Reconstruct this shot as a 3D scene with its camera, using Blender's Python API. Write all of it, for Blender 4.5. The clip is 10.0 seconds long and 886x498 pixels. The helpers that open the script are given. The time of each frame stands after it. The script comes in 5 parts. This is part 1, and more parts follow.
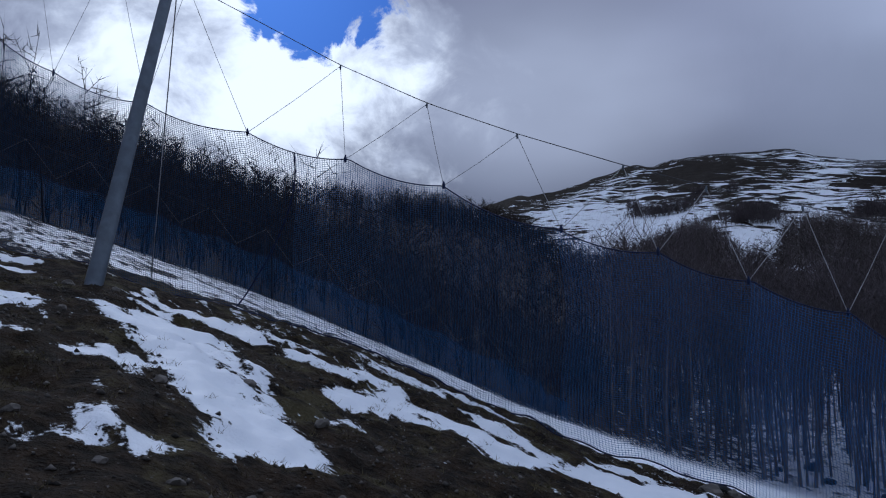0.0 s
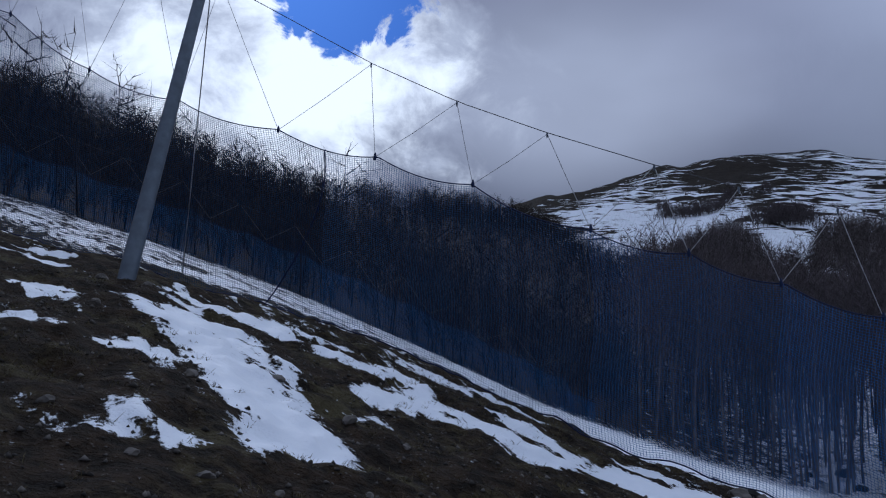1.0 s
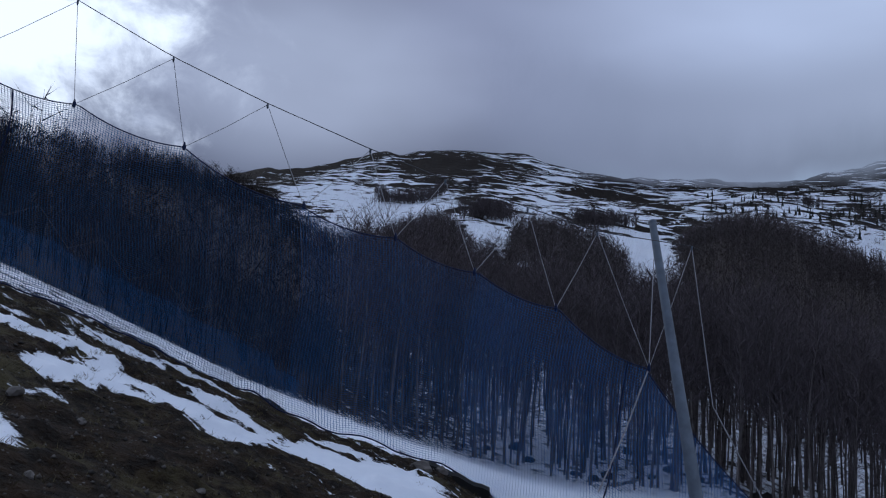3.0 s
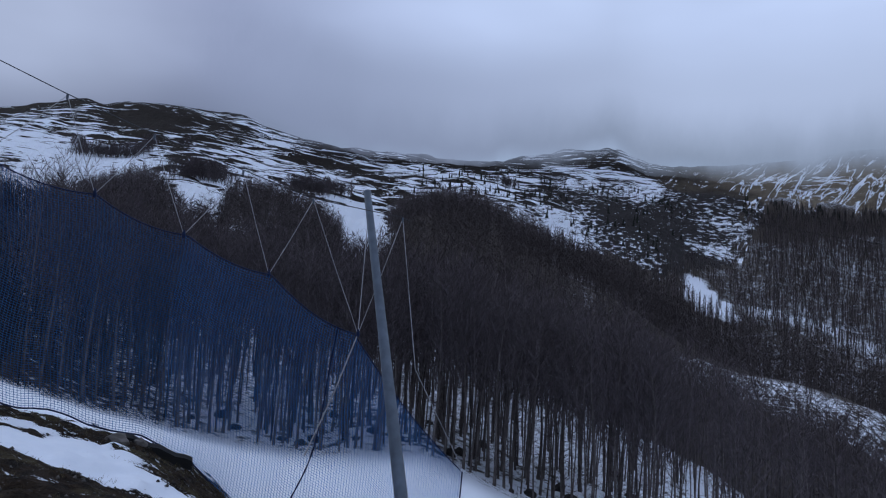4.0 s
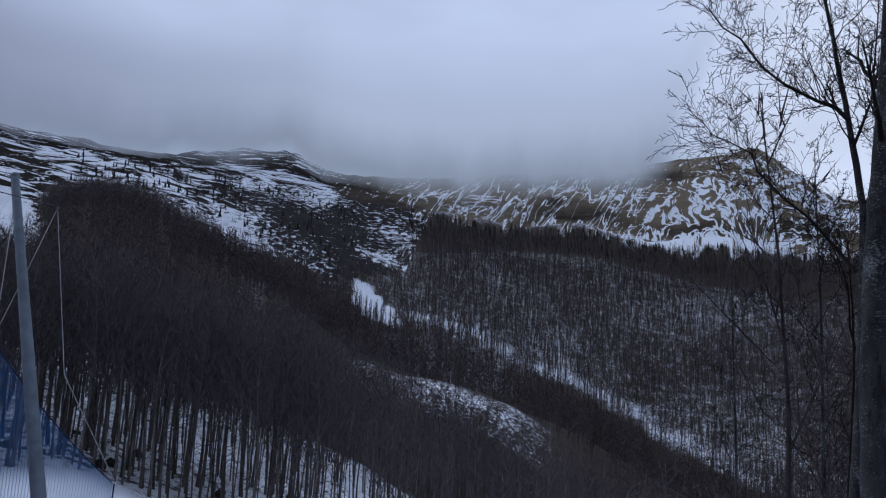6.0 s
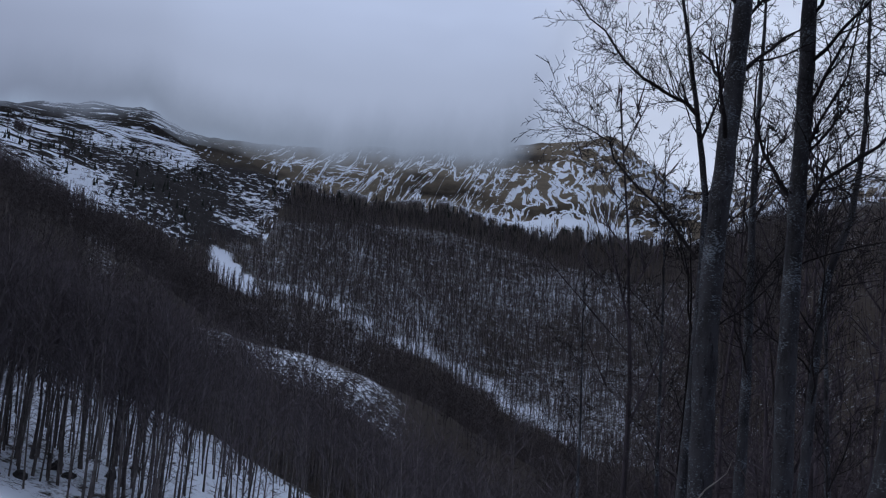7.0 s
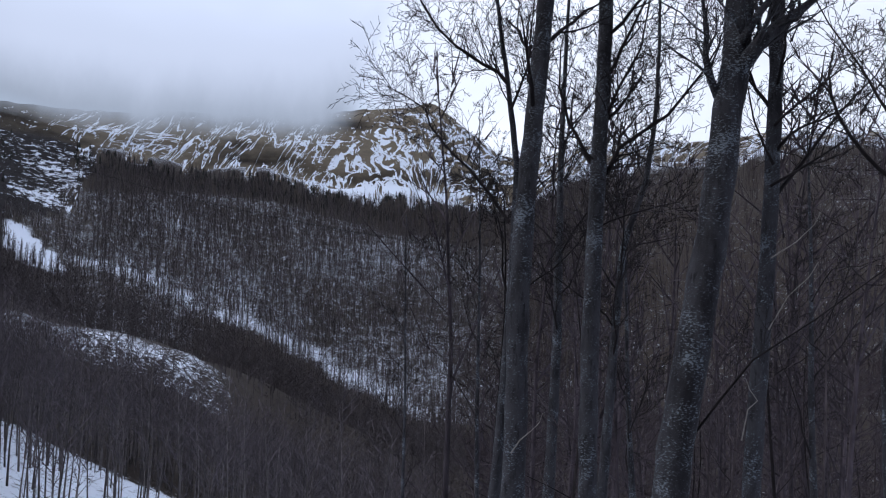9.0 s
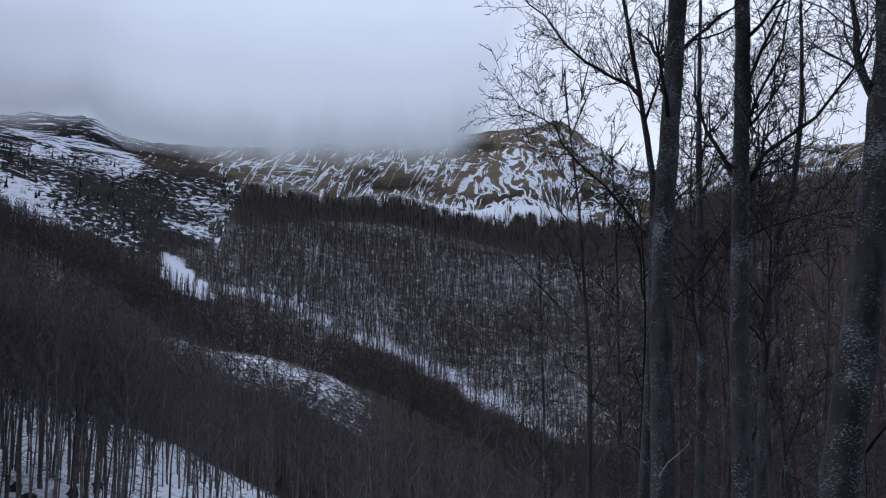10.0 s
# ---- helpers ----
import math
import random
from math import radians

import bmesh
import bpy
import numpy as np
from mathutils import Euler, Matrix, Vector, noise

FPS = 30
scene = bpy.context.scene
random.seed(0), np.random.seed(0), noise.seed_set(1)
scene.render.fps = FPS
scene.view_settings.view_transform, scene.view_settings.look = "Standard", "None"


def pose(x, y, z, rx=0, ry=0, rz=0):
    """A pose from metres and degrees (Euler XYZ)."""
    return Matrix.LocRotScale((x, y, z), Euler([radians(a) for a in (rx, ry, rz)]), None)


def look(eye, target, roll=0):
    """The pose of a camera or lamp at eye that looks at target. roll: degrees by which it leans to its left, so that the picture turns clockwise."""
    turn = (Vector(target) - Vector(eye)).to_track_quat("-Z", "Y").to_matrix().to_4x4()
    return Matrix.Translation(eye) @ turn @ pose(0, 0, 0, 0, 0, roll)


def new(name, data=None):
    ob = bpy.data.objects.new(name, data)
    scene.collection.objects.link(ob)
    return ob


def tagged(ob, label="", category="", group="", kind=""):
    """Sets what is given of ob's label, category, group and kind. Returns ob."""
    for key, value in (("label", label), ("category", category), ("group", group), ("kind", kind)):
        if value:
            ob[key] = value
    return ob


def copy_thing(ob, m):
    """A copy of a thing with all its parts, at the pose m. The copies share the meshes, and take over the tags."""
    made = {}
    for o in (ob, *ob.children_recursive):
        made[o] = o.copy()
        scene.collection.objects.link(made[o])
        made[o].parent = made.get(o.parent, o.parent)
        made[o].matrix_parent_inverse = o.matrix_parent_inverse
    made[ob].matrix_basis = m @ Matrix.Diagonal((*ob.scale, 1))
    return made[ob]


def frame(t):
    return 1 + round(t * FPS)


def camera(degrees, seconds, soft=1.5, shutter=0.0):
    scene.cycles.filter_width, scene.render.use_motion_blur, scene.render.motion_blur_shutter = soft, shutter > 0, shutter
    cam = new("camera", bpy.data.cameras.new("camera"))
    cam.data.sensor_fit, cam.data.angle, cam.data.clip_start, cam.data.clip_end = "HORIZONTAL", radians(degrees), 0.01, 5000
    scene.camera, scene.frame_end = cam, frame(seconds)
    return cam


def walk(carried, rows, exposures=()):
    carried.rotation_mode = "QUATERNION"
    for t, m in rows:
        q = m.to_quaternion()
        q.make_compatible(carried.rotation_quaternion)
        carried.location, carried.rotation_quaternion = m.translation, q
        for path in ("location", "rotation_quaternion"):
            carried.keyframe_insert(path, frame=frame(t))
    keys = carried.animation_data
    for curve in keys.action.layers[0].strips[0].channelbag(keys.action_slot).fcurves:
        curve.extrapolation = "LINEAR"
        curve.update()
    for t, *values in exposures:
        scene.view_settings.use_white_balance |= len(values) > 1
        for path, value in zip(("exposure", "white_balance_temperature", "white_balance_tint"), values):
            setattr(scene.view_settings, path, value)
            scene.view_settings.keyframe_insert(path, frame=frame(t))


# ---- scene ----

# ======== camera: a hand-held pan on one spot; azimuth from +y towards +x, elevation, lean to the right
cam = camera(57.5, 10.0, soft=1.15)
EYE = 1.6
ROWS = [
    (0.0, 0.000, 0.000, 0.00, 8.69, -0.98), (0.5, -0.025, 0.000, -2.67, 8.78, -1.77), (1.0, -0.010, 0.000, -1.99, 8.53, -1.92),
    (1.5, 0.025, 0.000, 2.66, 8.40, -1.84), (2.0, 0.065, 0.000, 8.52, 7.79, -2.20), (3.3, 0.069, 0.000, 23.66, 8.33, -4.01),
    (3.5, 0.070, 0.000, 28.48, 8.86, -3.91), (4.0, 0.065, 0.000, 38.52, 6.77, -3.42), (4.5, 0.060, 0.000, 43.23, 5.78, -4.18),
    (5.0, 0.050, 0.000, 48.78, 7.35, -4.38), (5.5, 0.040, 0.000, 57.23, 8.02, -2.72), (5.7, 0.039, 0.003, 59.43, 8.07, -2.79),
    (6.8, 0.031, 0.017, 68.12, 7.70, -4.14), (7.0, 0.030, 0.020, 71.42, 6.99, -4.36), (7.5, 0.030, -0.020, 80.03, 5.99, -3.94),
    (8.0, 0.030, -0.045, 85.14, 5.44, -3.54), (8.5, 0.030, -0.055, 85.47, 4.49, -2.58), (9.0, 0.030, -0.060, 83.99, 5.31, -1.56),
    (9.5, 0.030, -0.030, 78.44, 5.79, -0.80), (10.0, 0.030, 0.000, 74.62, 6.56, -0.60),
]


def aim(az, el):
    a, e = radians(az), radians(el)
    return Vector((math.sin(a) * math.cos(e), math.cos(a) * math.cos(e), math.sin(e)))


walk(cam, [(t, look((x, y, EYE), Vector((x, y, EYE)) + aim(az, el), -roll)) for t, x, y, az, el, roll in ROWS],
     [(0.0, -0.15, 5500, 10), (1.4, -0.16, 5500, 10), (2.2, -0.22, 5500, 10), (4.0, 0.14, 5500, 10), (4.8, 0.20, 5500, 10), (5.5, 0.12, 5600, 10), (7.0, -0.12, 5700, 10), (8.2, 0.36, 5950, 10), (9.0, 0.60, 5950, 10), (9.5, 0.46, 5950, 10), (10.0, 0.30, 5900, 10)])


# ======== node helpers
class Nodes:
    def __init__(self, tree):
        self.tree = tree
        tree.nodes.clear()

    def add(self, kind, values=(), **props):
        n = self.tree.nodes.new(kind)
        for key, value in props.items():
            setattr(n, key, value)
        for key, value in dict(values).items():
            self.put(n.inputs[key], value)
        return n

    def put(self, socket, value):
        if isinstance(value, bpy.types.NodeSocket):
            self.tree.links.new(value, socket)
        else:
            socket.default_value = value

    def math(self, op, a, b=0.0, clamp=False):
        n = self.tree.nodes.new("ShaderNodeMath")
        n.operation, n.use_clamp = op, clamp
        self.put(n.inputs[0], a)
        self.put(n.inputs[1], b)
        return n.outputs[0]

    def step(self, v, lo, hi, a=0.0, b=1.0):
        n = self.tree.nodes.new("ShaderNodeMapRange")
        n.interpolation_type = "SMOOTHSTEP"
        for i, value in enumerate((v, lo, hi, a, b)):
            self.put(n.inputs[i], value)
        return n.outputs[0]

    def mix(self, fac, a, b):
        n = self.tree.nodes.new("ShaderNodeMix")
        n.data_type = "RGBA"
        self.put(n.inputs[0], fac)
        self.put(n.inputs[6], a if isinstance(a, bpy.types.NodeSocket) else (*a, 1))
        self.put(n.inputs[7], b if isinstance(b, bpy.types.NodeSocket) else (*b, 1))
        return n.outputs[2]

    def noise(self, vector, scale, detail=4.0, rough=0.55, distort=0.0):
        n = self.add("ShaderNodeTexNoise", {"Scale": scale, "Detail": detail, "Roughness": rough, "Distortion": distort})
        if vector is not None:
            self.put(n.inputs["Vector"], vector)
        return n.outputs["Fac"]

    def scaled(self, vector, x, y, z):
        n = self.add("ShaderNodeMapping")
        self.put(n.inputs["Vector"], vector)
        n.inputs["Scale"].default_value = (x, y, z)
        return n.outputs[0]


def material(name):
    m = bpy.data.materials.new(name)
    m.use_nodes = True
    n = Nodes(m.node_tree)
    out = n.add("ShaderNodeOutputMaterial")
    b = n.add("ShaderNodeBsdfPrincipled")
    n.tree.links.new(b.outputs[0], out.inputs[0])
    b.inputs["Specular IOR Level"].default_value = 0.12
    return m, n, b, out


def bumped(n, b, height, strength, distance):
    k = n.add("ShaderNodeBump", {"Strength": strength, "Distance": distance, "Height": height})
    n.put(b.inputs["Normal"], k.outputs[0])


# ======== world: broken cloud over a blue sky, brightest towards the hidden sun
SUN_AZ, SUN_EL = -16.0, 34.0
world = bpy.data.worlds.new("world")
scene.world = world
world.use_nodes = True
w = Nodes(world.node_tree)
ray_dir = w.add("ShaderNodeTexCoord").outputs["Generated"]
xyz = w.add("ShaderNodeSeparateXYZ", {0: ray_dir}).outputs
azim = w.math("MULTIPLY", w.math("ARCTAN2", xyz[0], xyz[1]), 57.2958)
elev = w.math("MULTIPLY", w.math("ARCSINE", xyz[2]), 57.2958)
big = w.noise(ray_dir, 5.0, 6.0, 0.6)
fine = w.noise(ray_dir, 14.0, 8.0, 0.62, 0.4)
soft = w.noise(w.scaled(ray_dir, 1, 1, 2.5), 3.0, 3.0, 0.5)


def lobe(az, el, wide, high):
    """1 in the middle of a patch of sky, falling to 0 at its rim."""
    a = w.math("DIVIDE", w.math("SUBTRACT", azim, az), wide)
    e = w.math("DIVIDE", w.math("SUBTRACT", elev, el), high)
    d = w.math("SQRT", w.math("ADD", w.math("MULTIPLY", a, a), w.math("MULTIPLY", e, e)))
    return w.math("SUBTRACT", 1.0, d)


grey = w.mix(w.step(elev, 11.0, 22.0), (0.13, 0.14, 0.185), (0.27, 0.28, 0.36))
right = w.mix(w.step(elev, 11.0, 20.0), (0.30, 0.35, 0.42), (0.52, 0.56, 0.68))
pale = (0.66, 0.68, 0.76)
cloud = w.mix(w.step(azim, 14.0, 47.0), grey, right)
cloud = w.mix(w.step(w.math("ADD", azim, w.math("MULTIPLY", big, 10.0)), 80.0, 92.0), cloud, pale)
cloud = w.mix(w.step(azim, 112.0, 150.0), cloud, (0.26, 0.27, 0.33))
cloud = w.mix(w.step(elev, 35.0, 60.0), cloud, (0.62, 0.65, 0.75))
shade = w.math("ADD", 0.72, w.math("MULTIPLY", soft, 0.56))
cloud = w.mix(w.step(lobe(7.0, 19.0, 17.0, 9.0), 0.0, 0.8, 0.0, 0.8), cloud, (0.50, 0.52, 0.61))
cloud_mul = w.add("ShaderNodeVectorMath", operation="SCALE")
w.put(cloud_mul.inputs[0], cloud)
w.put(cloud_mul.inputs["Scale"], shade)
glow = w.step(w.math("ADD", lobe(-15.0, 20.0, 21.0, 12.0), w.math("MULTIPLY", w.math("SUBTRACT", fine, 0.5), 1.3)), 0.02, 0.62)
puff = w.noise(w.scaled(ray_dir, 1, 1, 1.4), 9.0, 9.0, 0.6, 0.3)
white = w.mix(w.step(w.math("ADD", puff, w.math("MULTIPLY", lobe(-13.0, 20.0, 13.0, 8.0), 0.28)), 0.38, 0.66), (0.50, 0.52, 0.60), (1.12, 1.14, 1.18))
cloud = w.mix(glow, cloud_mul.outputs[0], white)
sky = w.add("ShaderNodeTexSky", sky_type="NISHITA", sun_disc=False, sun_elevation=radians(SUN_EL), sun_rotation=radians(SUN_AZ))
blue = w.add("ShaderNodeVectorMath", operation="MULTIPLY")
w.put(blue.inputs[0], sky.outputs[0])
blue.inputs[1].default_value = (0.007, 0.017, 0.050)
gap = w.step(w.math("ADD", lobe(-9.4, 27.2, 7.4, 6.8), w.math("MULTIPLY", w.math("SUBTRACT", fine, 0.5), 1.5)), 0.16, 0.30)
final = w.mix(gap, cloud, blue.outputs[0])
under = w.mix(w.step(elev, -4.0, 0.0), (0.10, 0.10, 0.11), final)
bg = w.add("ShaderNodeBackground", {"Color": under, "Strength": 1.0})
w.tree.links.new(bg.outputs[0], w.add("ShaderNodeOutputWorld").inputs[0])

sun = new("sun", bpy.data.lights.new("sun", "SUN"))
sun.data.energy, sun.data.angle, sun.data.color = 0.55, radians(18), (1.0, 0.96, 0.9)
sun.matrix_world = look(aim(SUN_AZ, SUN_EL) * 60, (0, 0, 0))

# ======== materials
def plain(name, colour, rough=0.7, metal=0.0, spread=0.3, scale=8.0, bump=0.15, distance=0.01):
    m, n, b, _ = material(name)
    pos = n.add("ShaderNodeTexCoord").outputs["Object"]
    v = n.noise(pos, scale, 6.0, 0.6)
    v2 = n.noise(pos, scale * 0.17, 3.0)
    k = n.math("ADD", n.math("MULTIPLY", v, 0.6), n.math("MULTIPLY", v2, 0.4))
    lo = tuple(c * (1 - spread) for c in colour)
    hi = tuple(min(1, c * (1 + spread)) for c in colour)
    n.put(b.inputs["Base Color"], n.mix(n.step(k, 0.3, 0.7), lo, hi))
    b.inputs["Roughness"].default_value, b.inputs["Metallic"].default_value = rough, metal
    b.inputs["Specular IOR Level"].default_value = 0.4
    bumped(n, b, v, bump, distance)
    return m


def wood_mat(name, colour, spread=0.35):
    """Bark that differs from tree to tree."""
    m, n, b, _ = material(name)
    rnd = n.add("ShaderNodeNewGeometry").outputs["Random Per Island"]
    lo = tuple(c * (1 - spread) for c in colour)
    hi = tuple(c * (1 + spread) for c in colour)
    pos = n.add("ShaderNodeNewGeometry").outputs["Position"]
    mottle = n.noise(n.scaled(pos, 1, 1, 0.35), 4.0, 4.0, 0.65)
    tone = n.add("ShaderNodeVectorMath", operation="SCALE")
    n.put(tone.inputs[0], n.mix(rnd, lo, hi))
    n.put(tone.inputs["Scale"], n.step(mottle, 0.3, 0.7, 0.55, 1.45))
    n.put(b.inputs["Base Color"], tone.outputs[0])
    b.inputs["Roughness"].default_value = 0.85
    return m


def bark_mat():
    """Smooth grey beech bark with pale lichen flecks and dark bands."""
    m, n, b, _ = material("beech_bark")
    pos = n.add("ShaderNodeTexCoord").outputs["Object"]
    a = n.noise(n.scaled(pos, 3, 3, 1.2), 1.0, 5.0, 0.6)
    c = n.noise(n.scaled(pos, 26, 26, 60), 1.0, 5.0, 0.7)
    d = n.noise(n.scaled(pos, 14, 14, 4), 1.0, 5.0, 0.6)
    base = n.mix(n.step(a, 0.35, 0.65), (0.024, 0.022, 0.024), (0.058, 0.056, 0.060))
    base = n.mix(n.step(d, 0.52, 0.72), base, (0.018, 0.016, 0.017))
    base = n.mix(n.step(n.math("ADD", c, n.math("MULTIPLY", n.noise(pos, 2.3, 4.0, 0.6), 0.55)), 0.84, 0.93), base, (0.18, 0.20, 0.22))
    n.put(b.inputs["Base Color"], base)
    b.inputs["Roughness"].default_value = 0.8
    bumped(n, b, n.math("ADD", c, d), 0.5, 0.02)
    return m


def snow_colour(n, fine_noise):
    return n.mix(fine_noise, (0.71, 0.765, 0.86), (0.83, 0.875, 0.94))


def near_ground_mat():
    """Wet earth with gravel, dead grass and melting snow; the attribute says where snow lies."""
    m, n, b, _ = material("earth_and_snow")
    pos = n.add("ShaderNodeNewGeometry").outputs["Position"]
    att = n.add("ShaderNodeAttribute", attribute_name="snow").outputs["Fac"]
    n1, n2, n3 = n.noise(pos, 1.1, 5.0, 0.6), n.noise(pos, 5.5, 6.0, 0.65), n.noise(pos, 26.0, 4.0, 0.6)
    vor = n.add("ShaderNodeTexVoronoi", {"Vector": pos, "Scale": 22.0})
    earth = n.mix(n.step(n2, 0.35, 0.65), (0.007, 0.005, 0.0035), (0.034, 0.022, 0.013))
    grass = n.mix(n3, (0.028, 0.030, 0.010), (0.105, 0.085, 0.045))
    earth = n.mix(n.step(n.math("ADD", n1, n.math("MULTIPLY", n2, 0.5)), 0.74, 0.92, 0.0, 0.8), earth, grass)
    stone = n.step(vor.outputs["Distance"], 0.16, 0.24, 1.0, 0.0)
    stone = n.math("MULTIPLY", stone, n.step(n2, 0.52, 0.62))
    earth = n.mix(stone, earth, (0.11, 0.105, 0.10))
    fall = n.add("ShaderNodeMapping", {"Vector": pos}, vector_type="TEXTURE")
    fall.inputs["Rotation"].default_value = (0, 0, radians(-57))
    fall.inputs["Scale"].default_value = (1.0, 0.24, 0.5)
    n4 = n.noise(fall.outputs[0], 1.25, 6.0, 0.62)
    att = n.math("ADD", att, n.math("MULTIPLY", n.math("SUBTRACT", n4, 0.5), 1.25))
    rough_edge = n.math("ADD", att, n.math("ADD", n.math("MULTIPLY", n.math("SUBTRACT", n2, 0.5), 0.8), n.math("MULTIPLY", n.math("SUBTRACT", n3, 0.5), 0.45)))
    snow = n.step(rough_edge, 0.46, 0.54)
    n.put(b.inputs["Base Color"], n.mix(snow, earth, snow_colour(n, n2)))
    n.put(b.inputs["Roughness"], n.mix(snow, (0.9, 0.9, 0.9), (0.55, 0.55, 0.55)))
    h = n.math("ADD", n.math("MULTIPLY", n.math("ADD", n2, n.math("MULTIPLY", n3, 0.5)), n.step(snow, 0.0, 1.0, 1.0, 0.15)), n.math("MULTIPLY", snow, 0.5))
    bumped(n, b, h, 1.0, 0.10)
    return m


def woodland_mat():
    """Snow under the trees, broken by leaf litter and rubble."""
    m, n, b, _ = material("woodland_floor")
    pos = n.add("ShaderNodeNewGeometry").outputs["Position"]
    att = n.add("ShaderNodeAttribute", attribute_name="snow").outputs["Fac"]
    a, c = n.noise(pos, 0.12, 6.0, 0.65), n.noise(pos, 0.9, 5.0, 0.65)
    vast = n.noise(pos, 0.011, 3.0, 0.5)
    litter = n.mix(c, (0.022, 0.017, 0.013), (0.060, 0.046, 0.036))
    k = n.math("ADD", att, n.math("ADD", n.math("ADD", n.math("MULTIPLY", n.math("SUBTRACT", vast, 0.5), 0.22), n.math("MULTIPLY", n.math("SUBTRACT", a, 0.5), 0.38)), n.math("MULTIPLY", n.math("SUBTRACT", c, 0.5), 0.9)))
    n.put(b.inputs["Base Color"], n.mix(n.step(k, 0.42, 0.58), litter, snow_colour(n, c)))
    b.inputs["Roughness"].default_value = 0.8
    bumped(n, b, c, 0.4, 0.3)
    return m


def mountain_mat():
    """Open mountainside: winter grass and rock with snow in the hollows, in bands along the slope and in gullies down it."""
    m, n, b, _ = material("mountain_side")
    att = n.add("ShaderNodeAttribute", attribute_name="snow").outputs["Fac"]
    steep = n.add("ShaderNodeAttribute", attribute_name="gully").outputs["Fac"]
    run = n.add("ShaderNodeAttribute", attribute_name="run").outputs["Vector"]
    tilt = n.add("ShaderNodeMapping", {"Vector": run}, vector_type="TEXTURE")
    tilt.inputs["Rotation"].default_value = (0, 0, radians(-6))
    tilt.inputs["Scale"].default_value = (48.0, 8.0, 1.0)
    terrace = n.noise(tilt.outputs[0], 1.0, 6.0, 0.66, 0.9)
    fleck = n.noise(n.scaled(run, 0.085, 0.27, 1), 1.0, 6.0, 0.74, 0.6)
    rocky = n.add("ShaderNodeAttribute", attribute_name="rocks").outputs["Fac"]
    bands = n.add("ShaderNodeMix", {0: rocky, 2: terrace, 3: fleck}).outputs[0]
    twist = n.noise(n.scaled(run, 0.012, 0.012, 1), 1.0, 3.0, 0.5)
    slant = n.add("ShaderNodeMapping", {"Vector": n.scaled(run, 1, 0.55, 1)}, vector_type="TEXTURE")
    slant.inputs["Rotation"].default_value = (0, 0, radians(58))
    slant.inputs["Scale"].default_value = (80.0, 21.0, 1.0)
    def vein(v, sharp):
        """High along thin branching lines."""
        return n.step(n.math("ABSOLUTE", n.math("SUBTRACT", v, 0.5)), 0.0, sharp, 0.70, 0.22)

    gul = vein(n.noise(slant.outputs[0], 1.0, 4.0, 0.62, 1.2), 0.055)
    # gullies that draw together in the bowl under the peak
    off = n.add("ShaderNodeVectorMath", operation="SUBTRACT")
    n.put(off.inputs[0], run)
    off.inputs[1].default_value = (radians(82.6) * 1300, 120.0, 0)
    part_x, part_z, _ = n.add("ShaderNodeSeparateXYZ", {0: n.scaled(off.outputs[0], 1, 0.55, 1)}).outputs
    theta = n.math("ARCTAN2", part_z, part_x)
    rho = n.add("ShaderNodeVectorMath", {0: n.scaled(off.outputs[0], 1, 0.55, 1)}, operation="LENGTH").outputs["Value"]
    spoke = n.add("ShaderNodeCombineXYZ", {0: n.math("ADD", n.math("MULTIPLY", theta, 5.5), n.math("MULTIPLY", twist, 4.0)), 1: n.math("MULTIPLY", rho, 0.032)}).outputs[0]
    fan = vein(n.noise(spoke, 1.0, 5.0, 0.62, 0.45), 0.085)
    shelf = n.math("ADD", vein(n.noise(n.scaled(run, 0.010, 0.045, 1), 1.0, 5.0, 0.6, 0.8), 0.05), 0.0)
    outer = n.math("MAXIMUM", gul, n.math("SUBTRACT", shelf, 0.16))
    down = n.add("ShaderNodeMix", {0: n.step(rho, 90.0, 260.0), 2: n.math("ADD", fan, 0.03), 3: outer}).outputs[0]
    big_n = n.noise(n.scaled(run, 0.006, 0.012, 1), 1.0, 4.0, 0.5)
    pat = n.add("ShaderNodeMix", {0: steep, 2: bands, 3: down}).outputs[0]
    k = n.math("ADD", att, n.math("ADD", n.math("MULTIPLY", n.math("SUBTRACT", pat, 0.5), 2.6), n.math("MULTIPLY", n.math("SUBTRACT", big_n, 0.5), n.math("ADD", 1.5, n.math("MULTIPLY", steep, 0.5)))))
    fine_n = n.noise(n.scaled(run, 0.08, 0.12, 1), 1.0, 5.0, 0.6)
    k = n.math("ADD", k, n.math("MULTIPLY", n.math("SUBTRACT", fine_n, 0.5), n.math("MULTIPLY", steep, 0.9)))
    dark = n.mix(fine_n, (0.006, 0.005, 0.0045), (0.026, 0.020, 0.016))
    b.inputs["Specular IOR Level"].default_value = 0.03
    tan = n.mix(fine_n, (0.085, 0.070, 0.050), (0.23, 0.19, 0.135))
    dark = n.mix(rocky, dark, n.mix(fine_n, (0.012, 0.011, 0.011), (0.050, 0.046, 0.046)))
    soil = n.mix(n.math("MULTIPLY", steep, n.step(big_n, 0.24, 0.50)), dark, tan)
    n.put(b.inputs["Base Color"], n.mix(n.step(k, 0.475, 0.51), soil, snow_colour(n, fine_n)))
    b.inputs["Roughness"].default_value = 0.85
    bumped(n, b, n.math("ADD", down, fine_n), 0.5, 12.0)
    return m


